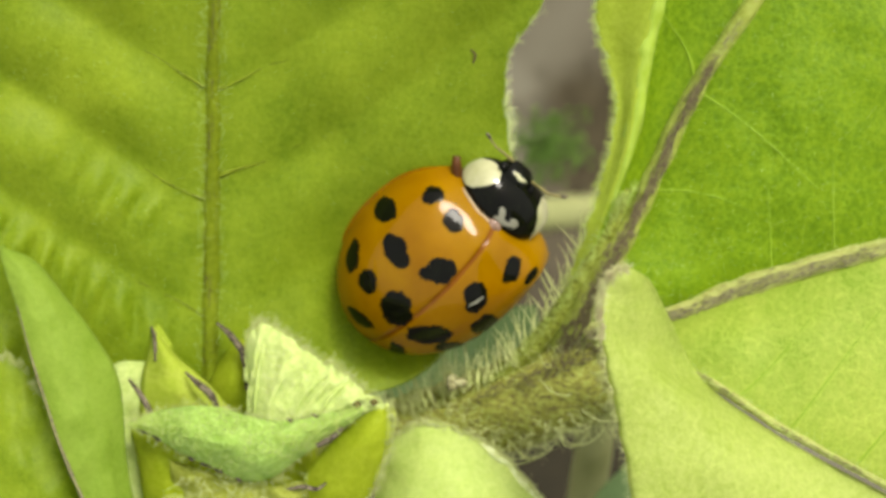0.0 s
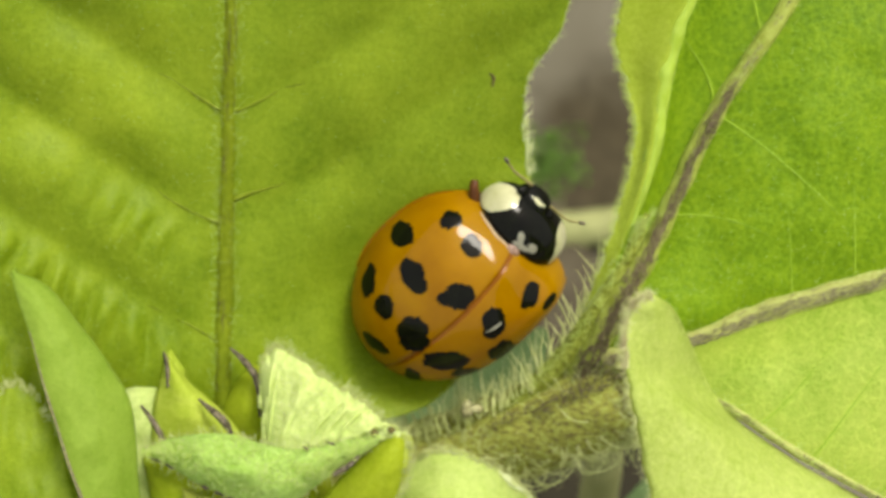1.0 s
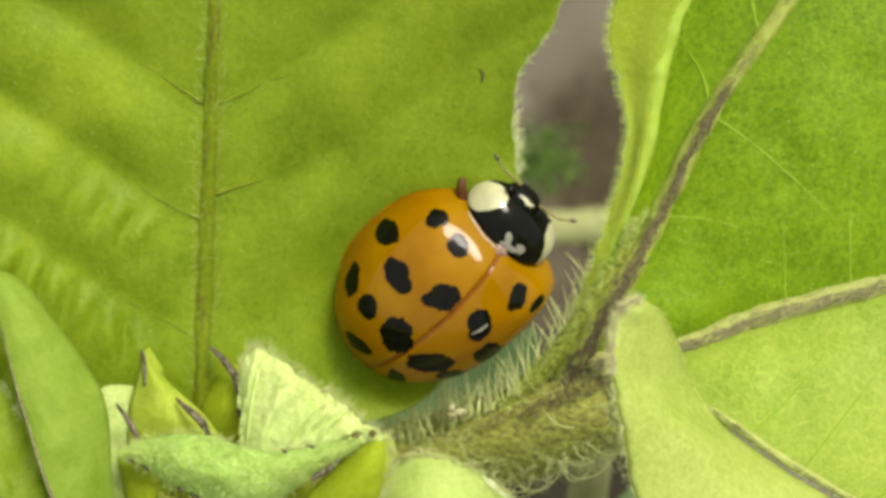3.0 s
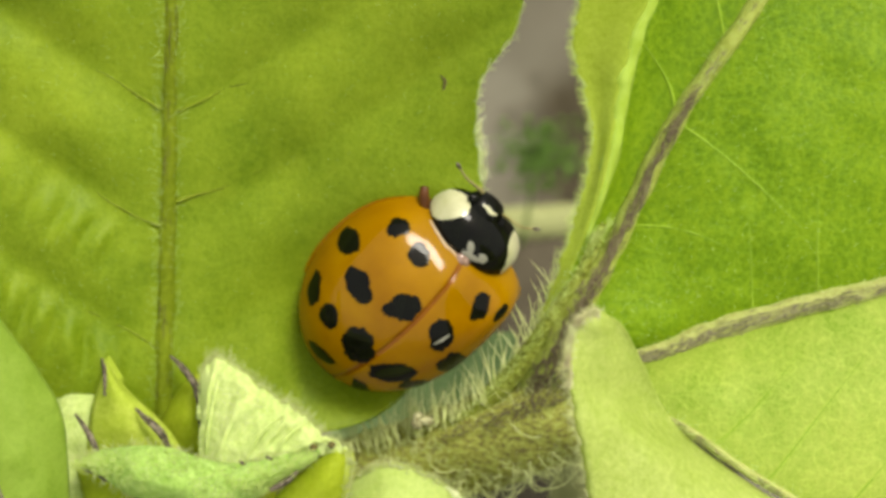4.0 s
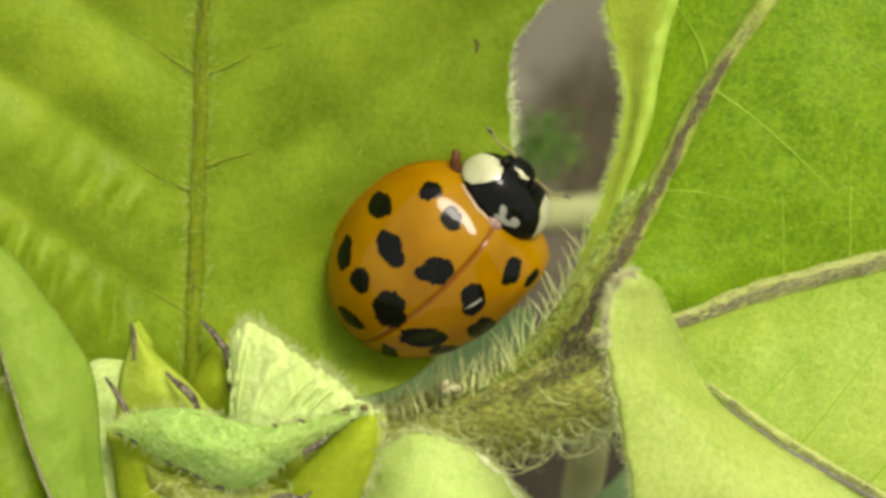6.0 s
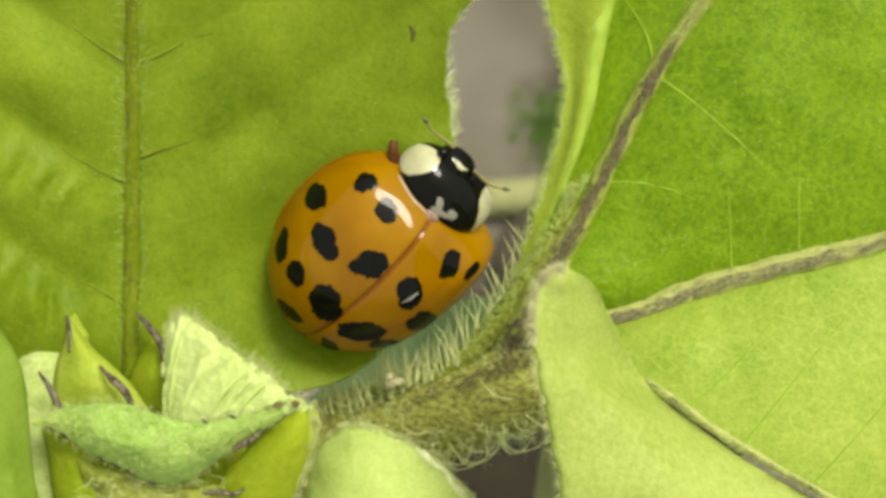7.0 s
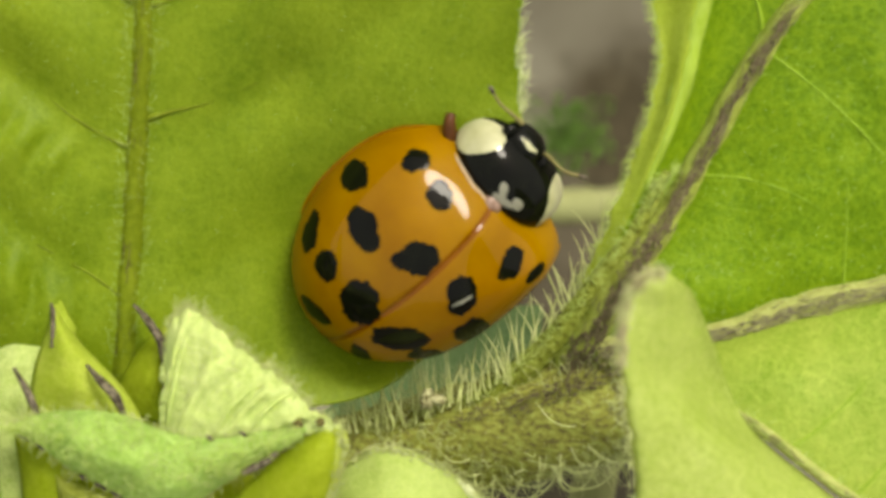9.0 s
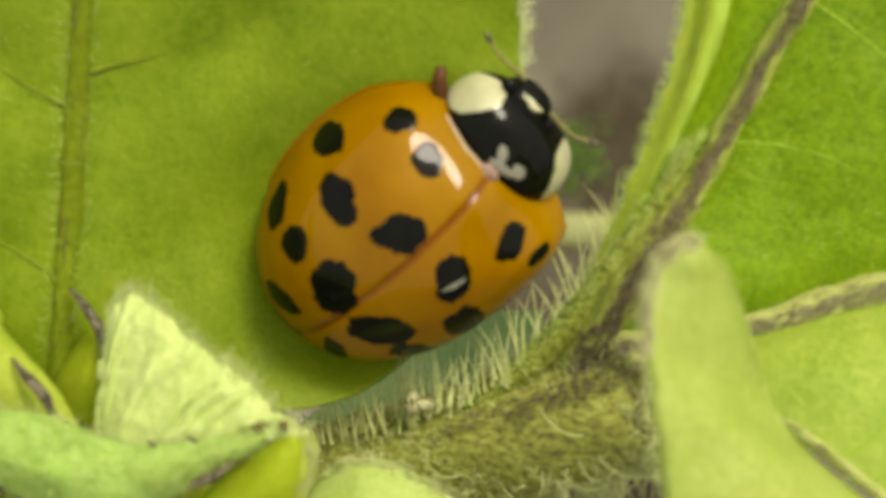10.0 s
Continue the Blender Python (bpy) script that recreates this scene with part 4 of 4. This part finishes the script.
for k in range(260):
    seeds.append((at(rng.uniform(310, 545), rng.uniform(840, 905), 29.05), (rng.uniform(-1, 1), -0.4, rng.uniform(-1, 0.6)), rng.uniform(0.15, 0.45)))
for k in range(260):
    a, b = rng.uniform(470, 630), rng.uniform(620, 735)
    if b > 568 + (a - 468) * 0.75 + 20:
        seeds.append((at(a, b, 28.85), (rng.uniform(-0.8, 0.2), -0.4, rng.uniform(0, 1)), rng.uniform(0.15, 0.4)))
for k in range(12):
    p = boat_low[rng.randrange(4, 40)] if k < 10 else boat_top[rng.randrange(40, 76)]
    part("dark_grain", tube([at(p[0] - 6, p[1] - 3, p[2] - 0.05), at(p[0], p[1], p[2] - 0.12), at(p[0] + 6, p[1] + 3, p[2] - 0.05)], [0.02, rng.uniform(0.03, 0.06), 0.02], 8, 6), HOOK, bud, "dark grain")
part("wool", hairs(wool, rng, 0.0125, 0.9), HAIR_SOFT, bud, "short green wool", "stuff")
part("bud_hairs", hairs(seeds, rng, 0.010), HAIR, bud, "short pale hairs", "stuff")
ROUND_TOP = [(660, 900, 31.6), (675, 820, 31.4), (705, 765, 31.2), (760, 745, 31.0), (830, 768, 30.8), (885, 806, 30.8), (930, 850, 31.0), (975, 905, 31.4)]
ROUND_LOW = [(660, 1010, 31.0), (690, 990, 30.6), (730, 980, 30.2), (780, 975, 30.0), (830, 980, 30.0), (870, 990, 30.2), (910, 1000, 30.6), (965, 1010, 31.2)]
part("young_leaf", loft(ROUND_TOP, ROUND_LOW, 0.5, 50, 24, 0.16, 0.12), LEAF_ROUND, plant, "round pale young leaf")
part("leaf_rim", tube([at(p[0] - 3, p[1] + 5, p[2] - 0.02) for p in ROUND_TOP[3:]], [0.03, 0.08, 0.13, 0.15, 0.12], 60, 8, 1.0, 0.9), FELT_WHITE, plant, "white felted rim of the round leaf")
felt, brow = [], curve(ROUND_TOP, 120)
for k in range(620):
    p = brow[rng.randrange(34, 119)]
    felt.append((at(p[0] + rng.uniform(-4, 4), p[1] + rng.uniform(-3, 12), p[2] - 0.08), (rng.uniform(-0.4, 0.8), -0.5, rng.uniform(-0.3, 1)), rng.uniform(0.08, 0.24)))
part("leaf_edge_hairs", hairs(felt, rng, 0.016, 0.8), HAIR, plant, "white felt on the round leaf edge", "stuff")
NARROW_LEFT = [(-4, 436, 27.9), (8, 480, 27.6), (28, 540, 27.4), (60, 655, 27.3), (105, 790, 27.4), (150, 900, 27.7), (200, 1040, 28.4)]
NARROW_RIGHT = [(2, 436, 27.9), (62, 462, 28.0), (118, 528, 28.1), (172, 600, 28.2), (212, 680, 28.4), (232, 860, 28.6), (290, 1040, 29.0)]
part("young_leaf", loft(NARROW_LEFT, NARROW_RIGHT, 0.35, 60, 24, 0.16, 0.10), LEAF_SOFT, plant, "narrow soft green young leaf")
part("leaf_rim", tube([at(p[0] + 2, p[1], p[2] - 0.04) for p in NARROW_LEFT[2:]], [0.01, 0.025, 0.04, 0.04, 0.03], 70, 8, 1.0, 1.0), RIB_LILAC, plant, "thin brownish line along the narrow leaf")
JAGGED_TOP = [(-260, 560, 29.4), (-150, 572, 29.2), (-90, 600, 29.0), (-45, 648, 28.8), (-20, 640, 28.7), (18, 628, 28.7), (60, 672, 28.7), (112, 760, 28.8), (148, 850, 29.0), (190, 980, 29.4)]
JAGGED_LOW = [(-260, 1000, 28.6), (-190, 1020, 28.4), (-140, 1030, 28.3), (-90, 1040, 28.2), (-50, 1040, 28.2), (-10, 1040, 28.2), (40, 1040, 28.3), (90, 1040, 28.4), (130, 1040, 28.6), (185, 1050, 29.2)]
part("young_leaf", loft(JAGGED_TOP, JAGGED_LOW, 0.4, 70, 24, 0.16, 0.15, 14), LEAF_BACK, plant, "yellow-green young leaf with a pale jagged edge")


fuzz, jag = [], curve(JAGGED_TOP, 71)
for k in range(420):
    i = rng.randrange(14, 62)
    p = jag[i]
    edge = p[1] + 14 * noise.noise(Vector((i / 70 * 25, 0, 0)))
    fuzz.append((at(p[0] + rng.uniform(-3, 3), edge + rng.uniform(-2, 12), p[2] - 0.05), (rng.uniform(-0.6, 0.6), -0.5, rng.uniform(-0.3, 1)), rng.uniform(0.08, 0.22)))
part("leaf_edge_hairs", hairs(fuzz, rng, 0.016, 0.8), HAIR, plant, "pale felt on the jagged leaf edge", "stuff")


# ---- the ladybird ----
bug = thing("ladybird", SEAT.copy(), "orange ladybird with black spots standing on a leaf", "beetle")
FRAME = Matrix((AHEAD, LEFT, UP)).transposed()


def on_bug(x, y, z):
    """A place in the ladybird's own space: ahead, to its left, up."""
    return SEAT + FRAME @ Vector((x, y, z))


def shell(cx, back, front, half, height, z0=0.0, square=2.3, cy=0.0, shoulder=0.0):
    """A rounded shield: (m, w) are the arc from its top, 0 to 1, and the way round, 0 being ahead."""

    def fn(m, w, lift=0.0):
        c, s = math.cos(w), math.sin(w)
        length, e = (front, square) if c > 0 else (back, 2.05)
        if shoulder and s > 0 and c > 0:
            e = 2.55
        r = (abs(c / length) ** e + abs(s / half) ** e) ** (-1 / e)
        if shoulder and s < 0:
            r *= 1 + shoulder * math.exp(-(((abs(math.atan2(s, c)) - 0.70) / 0.24) ** 2))
        rho = math.sin(min(m, 1.0) * math.pi / 2)
        z = height * max(1 - rho**2.3, 0.0) ** 0.5
        p = Vector((cx + rho * r * c, cy + rho * r * s, z0 + z))
        return p + Vector((p.x - cx, p.y - cy, (z + 0.5) * 1.2)).normalized() * lift

    return fn


ROUND_CASE = shell(0.0, 3.449, 2.768, 2.613, 2.602, 0.0, 3.0, 0.0, 0.02)


def CASE(m, w, lift=0.0):
    """The wing cases: a dome with a shallow slant between seam and shoulder."""
    p = ROUND_CASE(m, w, lift)
    p.z -= 0.26 * math.exp(-(((p.x - 2.15) / 0.55) ** 2)) * math.sin(math.pi * min(abs(p.y) / 2.1, 1)) ** 2
    corner = math.exp(-(((w + 0.80) / 0.22) ** 2)) * smooth((m - 0.6) / 0.4)
    p.x, p.y = p.x * (1 + 0.05 * corner), p.y * (1 + 0.05 * corner)
    p.z += 0.20 * math.exp(-(((p.x - 2.25) / 0.5) ** 2)) * min(1.0, p.z)
    return p


def half_case(side):
    verts, faces = [], []
    n, k = 44, 72
    for j in range(n + 1):
        for i in range(k + 1):
            m, w = j / n, side * math.pi * i / k
            p = CASE(m, w)
            seam = math.exp(-((p.y / 0.06) ** 2))
            p = p + Vector((0, side * 0.002, -0.05 * seam))
            if j == n:
                p += Vector((0, 0, -0.05))
            verts.append(on_bug(*p))
    w = k + 1
    for j in range(n):
        for i in range(k):
            a = j * w + i
            faces.append((a, a + 1, a + w + 1, a + w))
    return verts, faces


def patch(form, p, q, r1, r2, turn, ragged=0.10, lift=0.012, seed=0):
    """A spot that lies on a shield: its middle, half axes and turn in the shield's flattened plan."""
    verts, faces = [], []
    ca, sa = math.cos(radians(turn)), math.sin(radians(turn))
    rings, n = 7, 120
    for j in range(rings + 1):
        for i in range(n):
            w = 2 * math.pi * i / n
            k = (j / rings) * (1 + ragged * (noise.noise(Vector((math.cos(w) * 1.3, math.sin(w) * 1.3, seed * 3.1))) + 0.5 * noise.noise(Vector((math.cos(w) * 5, math.sin(w) * 5, seed * 1.7))) + 0.55 * noise.noise(Vector((math.cos(w) * 13, math.sin(w) * 13, seed * 2.3)))))
            e, f = r1 * k * math.cos(w), r2 * k * math.sin(w)
            x, y = p + e * ca - f * sa, q + e * sa + f * ca
            verts.append(on_bug(*form(min(math.hypot(x, y), 0.995), math.atan2(y, x), lift if j < rings else lift * 0.6)))
    for j in range(rings):
        for i in range(n):
            a, b = j * n + i, j * n + (i + 1) % n
            faces.append((a, b, b + n, a + n))
    return verts, faces


SPOTS = (
    (0.178, 0.754, 0.155, 0.088, 120), (0.546, 0.500, 0.091, 0.075, 139), (0.505, 0.254, 0.079, 0.070, 164), (-0.297, 0.611, 0.131, 0.092, 51),
    (0.103, 0.432, 0.131, 0.095, 91), (0.217, 0.111, 0.117, 0.081, 140), (-0.233, 0.379, 0.094, 0.076, 62), (-0.162, 0.117, 0.134, 0.094, 69),
    (-0.469, 0.181, 0.119, 0.055, 136), (-0.180, -0.175, 0.143, 0.095, 107), (-0.474, -0.144, 0.129, 0.052, -146), (0.214, -0.177, 0.117, 0.072, 42),
    (0.490, -0.287, 0.101, 0.062, -178), (0.058, -0.521, 0.190, 0.097, 66), (0.53, -0.47, 0.075, 0.043, 155), (-0.265, -0.427, 0.14, 0.075, 82),
)
cases = {s: part("wing_case", half_case(s), ELYTRA, bug, "glossy orange wing case with black spots") for s in (1, -1)}

for k, (p, q, r1, r2, turn) in enumerate(SPOTS):
    part("spot", patch(CASE, p, q, r1, r2, turn, 0.24, 0.014, k), SPOT, cases[1 if q > 0 else -1], "black spot")


part("dash", patch(CASE, 0.200, -0.196, 0.042, 0.010, -15, 0.8, 0.024, 51), MARK, cases[-1], "small pale dash in a spot")


def seam_band(side):
    """The darker edge of a wing case along the seam."""
    verts, faces = [], []
    for i in range(61):
        x = 2.45 - 5.7 * i / 60
        for k in range(5):
            y = side * (0.004 + 0.017 * k * (1 + 0.15 * noise.noise(Vector((x * 2, side, k)))))
            rho, w = min(math.hypot(x, y) / (2.768 if x > 0 else 3.449), 0.998), math.atan2(y, x)
            p = CASE(math.asin(rho) * 2 / math.pi, w, 0.008 if k < 4 else 0.002)
            p.z -= 0.05 * math.exp(-((p.y / 0.06) ** 2))
            verts.append(on_bug(*p))
    for i in range(60):
        for k in range(4):
            a = i * 5 + k
            faces.append((a, a + 1, a + 6, a + 5))
    return verts, faces


for s in (1, -1):
    edge = []
    for k in range(25):
        p = CASE(1.0, s * (0.75 + 2.36 * k / 24))
        edge.append(on_bug(p.x * 1.006, p.y * 1.006, p.z + 0.01))
    part("margin_rim", tube(edge, [0.02, 0.05, 0.055, 0.05, 0.03], 90, 8), ELYTRA, cases[s], "thin turned-up rim")
    part("seam_band", seam_band(s), SEAM, cases[s], "red-brown edge along the seam")
SHIELD = shell(2.70, 0.6, 1.02, 1.42, 1.24, 0.05, 2.5)


def whole(form, n=20, k=56):
    verts = [on_bug(*form(j / n, 2 * math.pi * i / k)) for j in range(n + 1) for i in range(k)]
    faces = [(j * k + i, j * k + (i + 1) % k, (j + 1) * k + (i + 1) % k, (j + 1) * k + i) for j in range(n) for i in range(k)]
    return verts, faces


def height_at(form, cx, x, y):
    """How high a shield stands over a place of the plan."""
    w, reach, lo, hi = math.atan2(y, x - cx), math.hypot(x - cx, y), 0.0, 1.0
    for _ in range(30):
        m = (lo + hi) / 2
        p = form(m, w)
        lo, hi = (m, hi) if math.hypot(p.x - cx, p.y) < reach else (lo, m)
    return form(lo, w).z if lo < 0.999 else -1.0


def case_edge(y):
    """Where the wing cases come out from under the neck shield, across their width."""
    x = 1.6
    while x < 2.9 and height_at(CASE, 0.0, x, y) > height_at(SHIELD, 2.70, x, y):
        x += 0.02
    return on_bug(x - 0.03, y, height_at(CASE, 0.0, x - 0.03, y) + 0.015)


part("front_rim", tube([case_edge(y) for y in np.linspace(0.14, 1.22, 9)], [0.02, 0.036, 0.042, 0.04, 0.02], 50, 8), EDGE_GLINT, cases[1], "thin front edge with its highlight painted pale")
shield = part("neck_shield", whole(SHIELD), SPOT, bug, "black neck shield with cream sides")
part("cream_patch", patch(SHIELD, 0.26, 0.71, 0.36, 0.245, -36, 0.08, 0.012, 31), CREAM, shield, "cream patch")
part("cream_patch", patch(SHIELD, 0.27, -0.71, 0.48, 0.21, 22, 0.08, 0.012, 32), CREAM, shield, "cream patch")
part("cream_mark", patch(SHIELD, 0.13, 0.05, 0.11, 0.055, 40, 0.2, 0.012, 33), MARK, shield, "small grey mark")
part("cream_mark", patch(SHIELD, 0.11, -0.17, 0.075, 0.055, 30, 0.2, 0.012, 34), MARK, shield, "small grey mark")
part("cream_mark", patch(SHIELD, 0.03, -0.05, 0.14, 0.045, -80, 0.2, 0.011, 35), MARK, shield, "small grey mark")
part("scutellum", whole(shell(2.42, 0.50, 0.25, 0.25, 0.17, 1.24)), SCUTE, bug, "small brown triangle between the wing cases with painted gloss")
HEAD = shell(3.46, 0.5, 0.50, 0.58, 0.62, 0.1, 2.3, 0.28)
head = part("head", whole(HEAD), SPOT, bug, "black head with cream face")
part("face_patch", patch(HEAD, 0.44, 0.0, 0.075, 0.30, 0, 0.4, 0.012, 41), CREAM, head, "cream face patch")
for s in (1, -1):
    part("eye", tube([on_bug(3.50, 0.28 + s * 0.48, 0.38), on_bug(3.65, 0.28 + s * 0.52, 0.43), on_bug(3.80, 0.28 + s * 0.45, 0.40)], [0.06, 0.16, 0.06], 14, 12), SPOT, head, "shiny black eye")
part("belly", whole(shell(0.2, 3.0, 2.9, 2.2, 0.9, -0.05)), LEG, bug, "brown underside")
for x, reach, yaw in ((2.0, 1.95, 0.35), (0.5, 2.1, -0.1), (-0.9, 1.95, -0.5)):
    for s in (1, -1):
        if x == 2.0 and s == 1:
            line = [on_bug(2.1, 1.0, 0.15), on_bug(2.42, 1.4, 0.2), on_bug(2.66, 1.68, 0.15), on_bug(2.8, 1.8, 0.02)]
        else:
            line = [on_bug(x, s * 1.1, 0.15), on_bug(x + yaw * 0.7, s * reach, 0.22), on_bug(x + yaw, s * (reach - 0.12), 0.06), on_bug(x + yaw * 1.4, s * (reach - 0.05), -0.04)]
        part("leg", tube(line, [0.18, 0.16, 0.14, 0.11], 24, 8), LEG, bug, "short brown leg")


def feeler(points, tip):
    """A feeler with its own root, so that it can sway on the head."""
    root = points[0]
    ob = part("feeler", tube(points, [0.06, 0.038, 0.032, 0.032], 28, 8), FEELER, bug, "thin straw-coloured feeler")
    d = (points[-1] - points[-2]).normalized()
    club = part("feeler_club", tube([points[-1] - d * 0.04, points[-1] + d * 0.06, points[-1] + d * 0.16], [0.035, 0.06, 0.03], 12, 8), tip, ob, "dark club tip")
    shift = (root - SEAT) * MM
    for o in (ob, club):
        o.data.transform(Matrix.Translation(-shift))
    ob.location = shift
    return ob


feeler_right = feeler([at(934, 318, 29.85), at(952, 330, 29.6), at(972, 344, 29.5), at(994, 348, 29.5)], HOOK)
feeler_left = feeler([at(908, 285, 29.5), at(893, 272, 29.3), at(878, 260, 29.2), at(867, 244, 29.1)], HOOK)

# ---- the ground and what grows on it ----
def on_soil(a, b, height=0.0):
    """The place on the ground, in metres, seen at sheet coordinates a, b from the first eye."""
    eye = BASE.translation
    way = (BASE.to_3x3() @ at(a, b, 1000.0)).normalized()
    return eye + way * ((height - eye.z) / way.z)


DARK_AT = on_soil(1085, 255)


def ground_z(x, y):
    """The height of the uneven soil, in metres."""
    y -= 0.15
    return 0.012 * noise.noise(Vector((x * 14, y * 14, 0))) + 0.004 * noise.noise(Vector((x * 60, y * 60, 2)))


def ground_mesh():
    n = 120
    x = [math.copysign(abs(k) ** 5 * 400 + abs(k) * 0.25, k) for k in np.linspace(-1, 1, n + 1)]
    verts = []
    for b in x:
        for a in x:
            verts.append((a - DARK_AT.x, b + 0.15 - DARK_AT.y, ground_z(a, b + 0.15)))
    faces = [(j * (n + 1) + i, j * (n + 1) + i + 1, (j + 1) * (n + 1) + i + 1, (j + 1) * (n + 1) + i) for j in range(n) for i in range(n)]
    me = bpy.data.meshes.new("ground")
    me.from_pydata(verts, [], faces)
    me.polygons.foreach_set("use_smooth", [True] * len(faces))
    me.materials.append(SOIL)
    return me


ground = tagged(new("ground", ground_mesh()), "grey-brown dry garden soil with a dark patch", "ground", "", "structure")
ground.location = (DARK_AT.x, DARK_AT.y, 0.0)


def clod(a, b, size, seed):
    """A lump of dark earth on the soil, low ones darkened for plant shade."""
    bm = bmesh.new()
    bmesh.ops.create_icosphere(bm, subdivisions=3, radius=size * MM)
    for v in bm.verts:
        k = 1 + 0.45 * noise.noise(v.co * 90 + Vector((seed, 0, 0))) + 0.2 * noise.noise(v.co * 300)
        v.co = Vector((v.co.x * k, v.co.y * k, v.co.z * k * 0.2))
    me = bpy.data.meshes.new("clod")
    bm.to_mesh(me)
    bm.free()
    me.polygons.foreach_set("use_smooth", [True] * len(me.polygons))
    # Low in the gap the colour itself stands in for the plant's shade.
    me.materials.append(CLOD_SHADE if b > 700 else CLOD)
    ob = new("clod", me)
    ob.location = on_soil(a, b, 0.004)
    return tagged(ob, "dark lump of earth added on the soil", "earth clod", "clods on the soil")


# The five low lumps are added to darken soil the plant shades.
for k, (a, b, s) in enumerate([(985, 515, 12), (960, 840, 20), (1020, 880, 24), (1075, 950, 24), (1090, 780, 20), (860, 900, 15), (760, 660, 14)]):
    clod(a, b, s, k * 7.0)
LINE = ((640, 412), (780, 396), (900, 388), (1000, 380), (1100, 370), (1260, 358), (1400, 344))
top = 0.0
for a, b in LINE:
    p = on_soil(a, b)
    top = max([top] + [ground_z(p.x + 0.003 * i, p.y + 0.003 * k) for i in range(-4, 5) for k in range(-4, 5)])
fallen = [(BASE.inverted() @ on_soil(a, b, top + 0.001)) / MM for a, b in LINE]
stem = thing("fallen_stem", fallen[0], "pale straw-green stem lying on the dark soil", "plant stem")
part("stalk", tube(fallen, [2.9, 3.6, 3.8, 3.7, 3.1], 60, 14, 1.0, 0.2), STALK, stem)
WEED_AT = at(968, 262, 176)
weed = thing("weed", WEED_AT, "small dark green weed on the soil", "weed")
wdrop = (WEED_AT - FOOT).dot(-DOWN)
tufts = []
for k in range(240):
    root = WEED_AT + Vector([max(-2.0, min(2.0, rng.gauss(0, 1))) * r for r in (3.2, 2.4, 2.8)])
    way = Vector((rng.uniform(-1, 1), rng.uniform(-1, 0.2), rng.uniform(-0.3, 1))).normalized()
    tufts.append(blade([root, root + way * 0.7, root + way * 1.4], way.cross(Vector((0.2, 1, 0.3))), [0.1, rng.uniform(0.3, 0.5), 0.05], 0.2, 4, 2, 0.05))
part("weed_leaf", merged(tufts), WEED, weed, "tuft of small green leaves", "stuff")
for k in range(10):
    tip = WEED_AT + Vector((rng.gauss(0, 3), rng.gauss(0, 2), rng.gauss(0, 3)))
    part("weed_twig", tube([WEED_AT + DOWN * 4, WEED_AT.lerp(tip, 0.5) + Vector((0.4, -0.6, 0)), tip], [0.14, 0.1, 0.06], 10, 6), WEED, weed, "thin green twig")
part("weed_stem", tube([WEED_AT, WEED_AT + DOWN * (wdrop * 0.5), WEED_AT + DOWN * (wdrop + 6)], [0.25, 0.3, 0.4], 30, 10), WEED, weed, "thin stem")


# ---- what moves ----
def motions():
    for ob, k in ((feeler_right, 1.0), (feeler_left, -0.7)):
        p = ob.location.copy()
        sway = ((0, 0, 0), (1.0, 2, 3), (1.5, 5, 6), (2.0, 3, 2), (2.7, -2, 0), (3.8, -3, -3), (4.5, -2, 1), (5.5, 0, -2), (6.8, 3, 2), (7.5, 2, 3), (8.5, 0, -2), (9.0, 3, 1), (9.5, 1, 3), (10.0, 4, 5))
        walk(ob, [(t, pose(p.x, p.y, p.z, 0.4 * k * y, k * x, 0)) for t, x, y in sway])


motions()
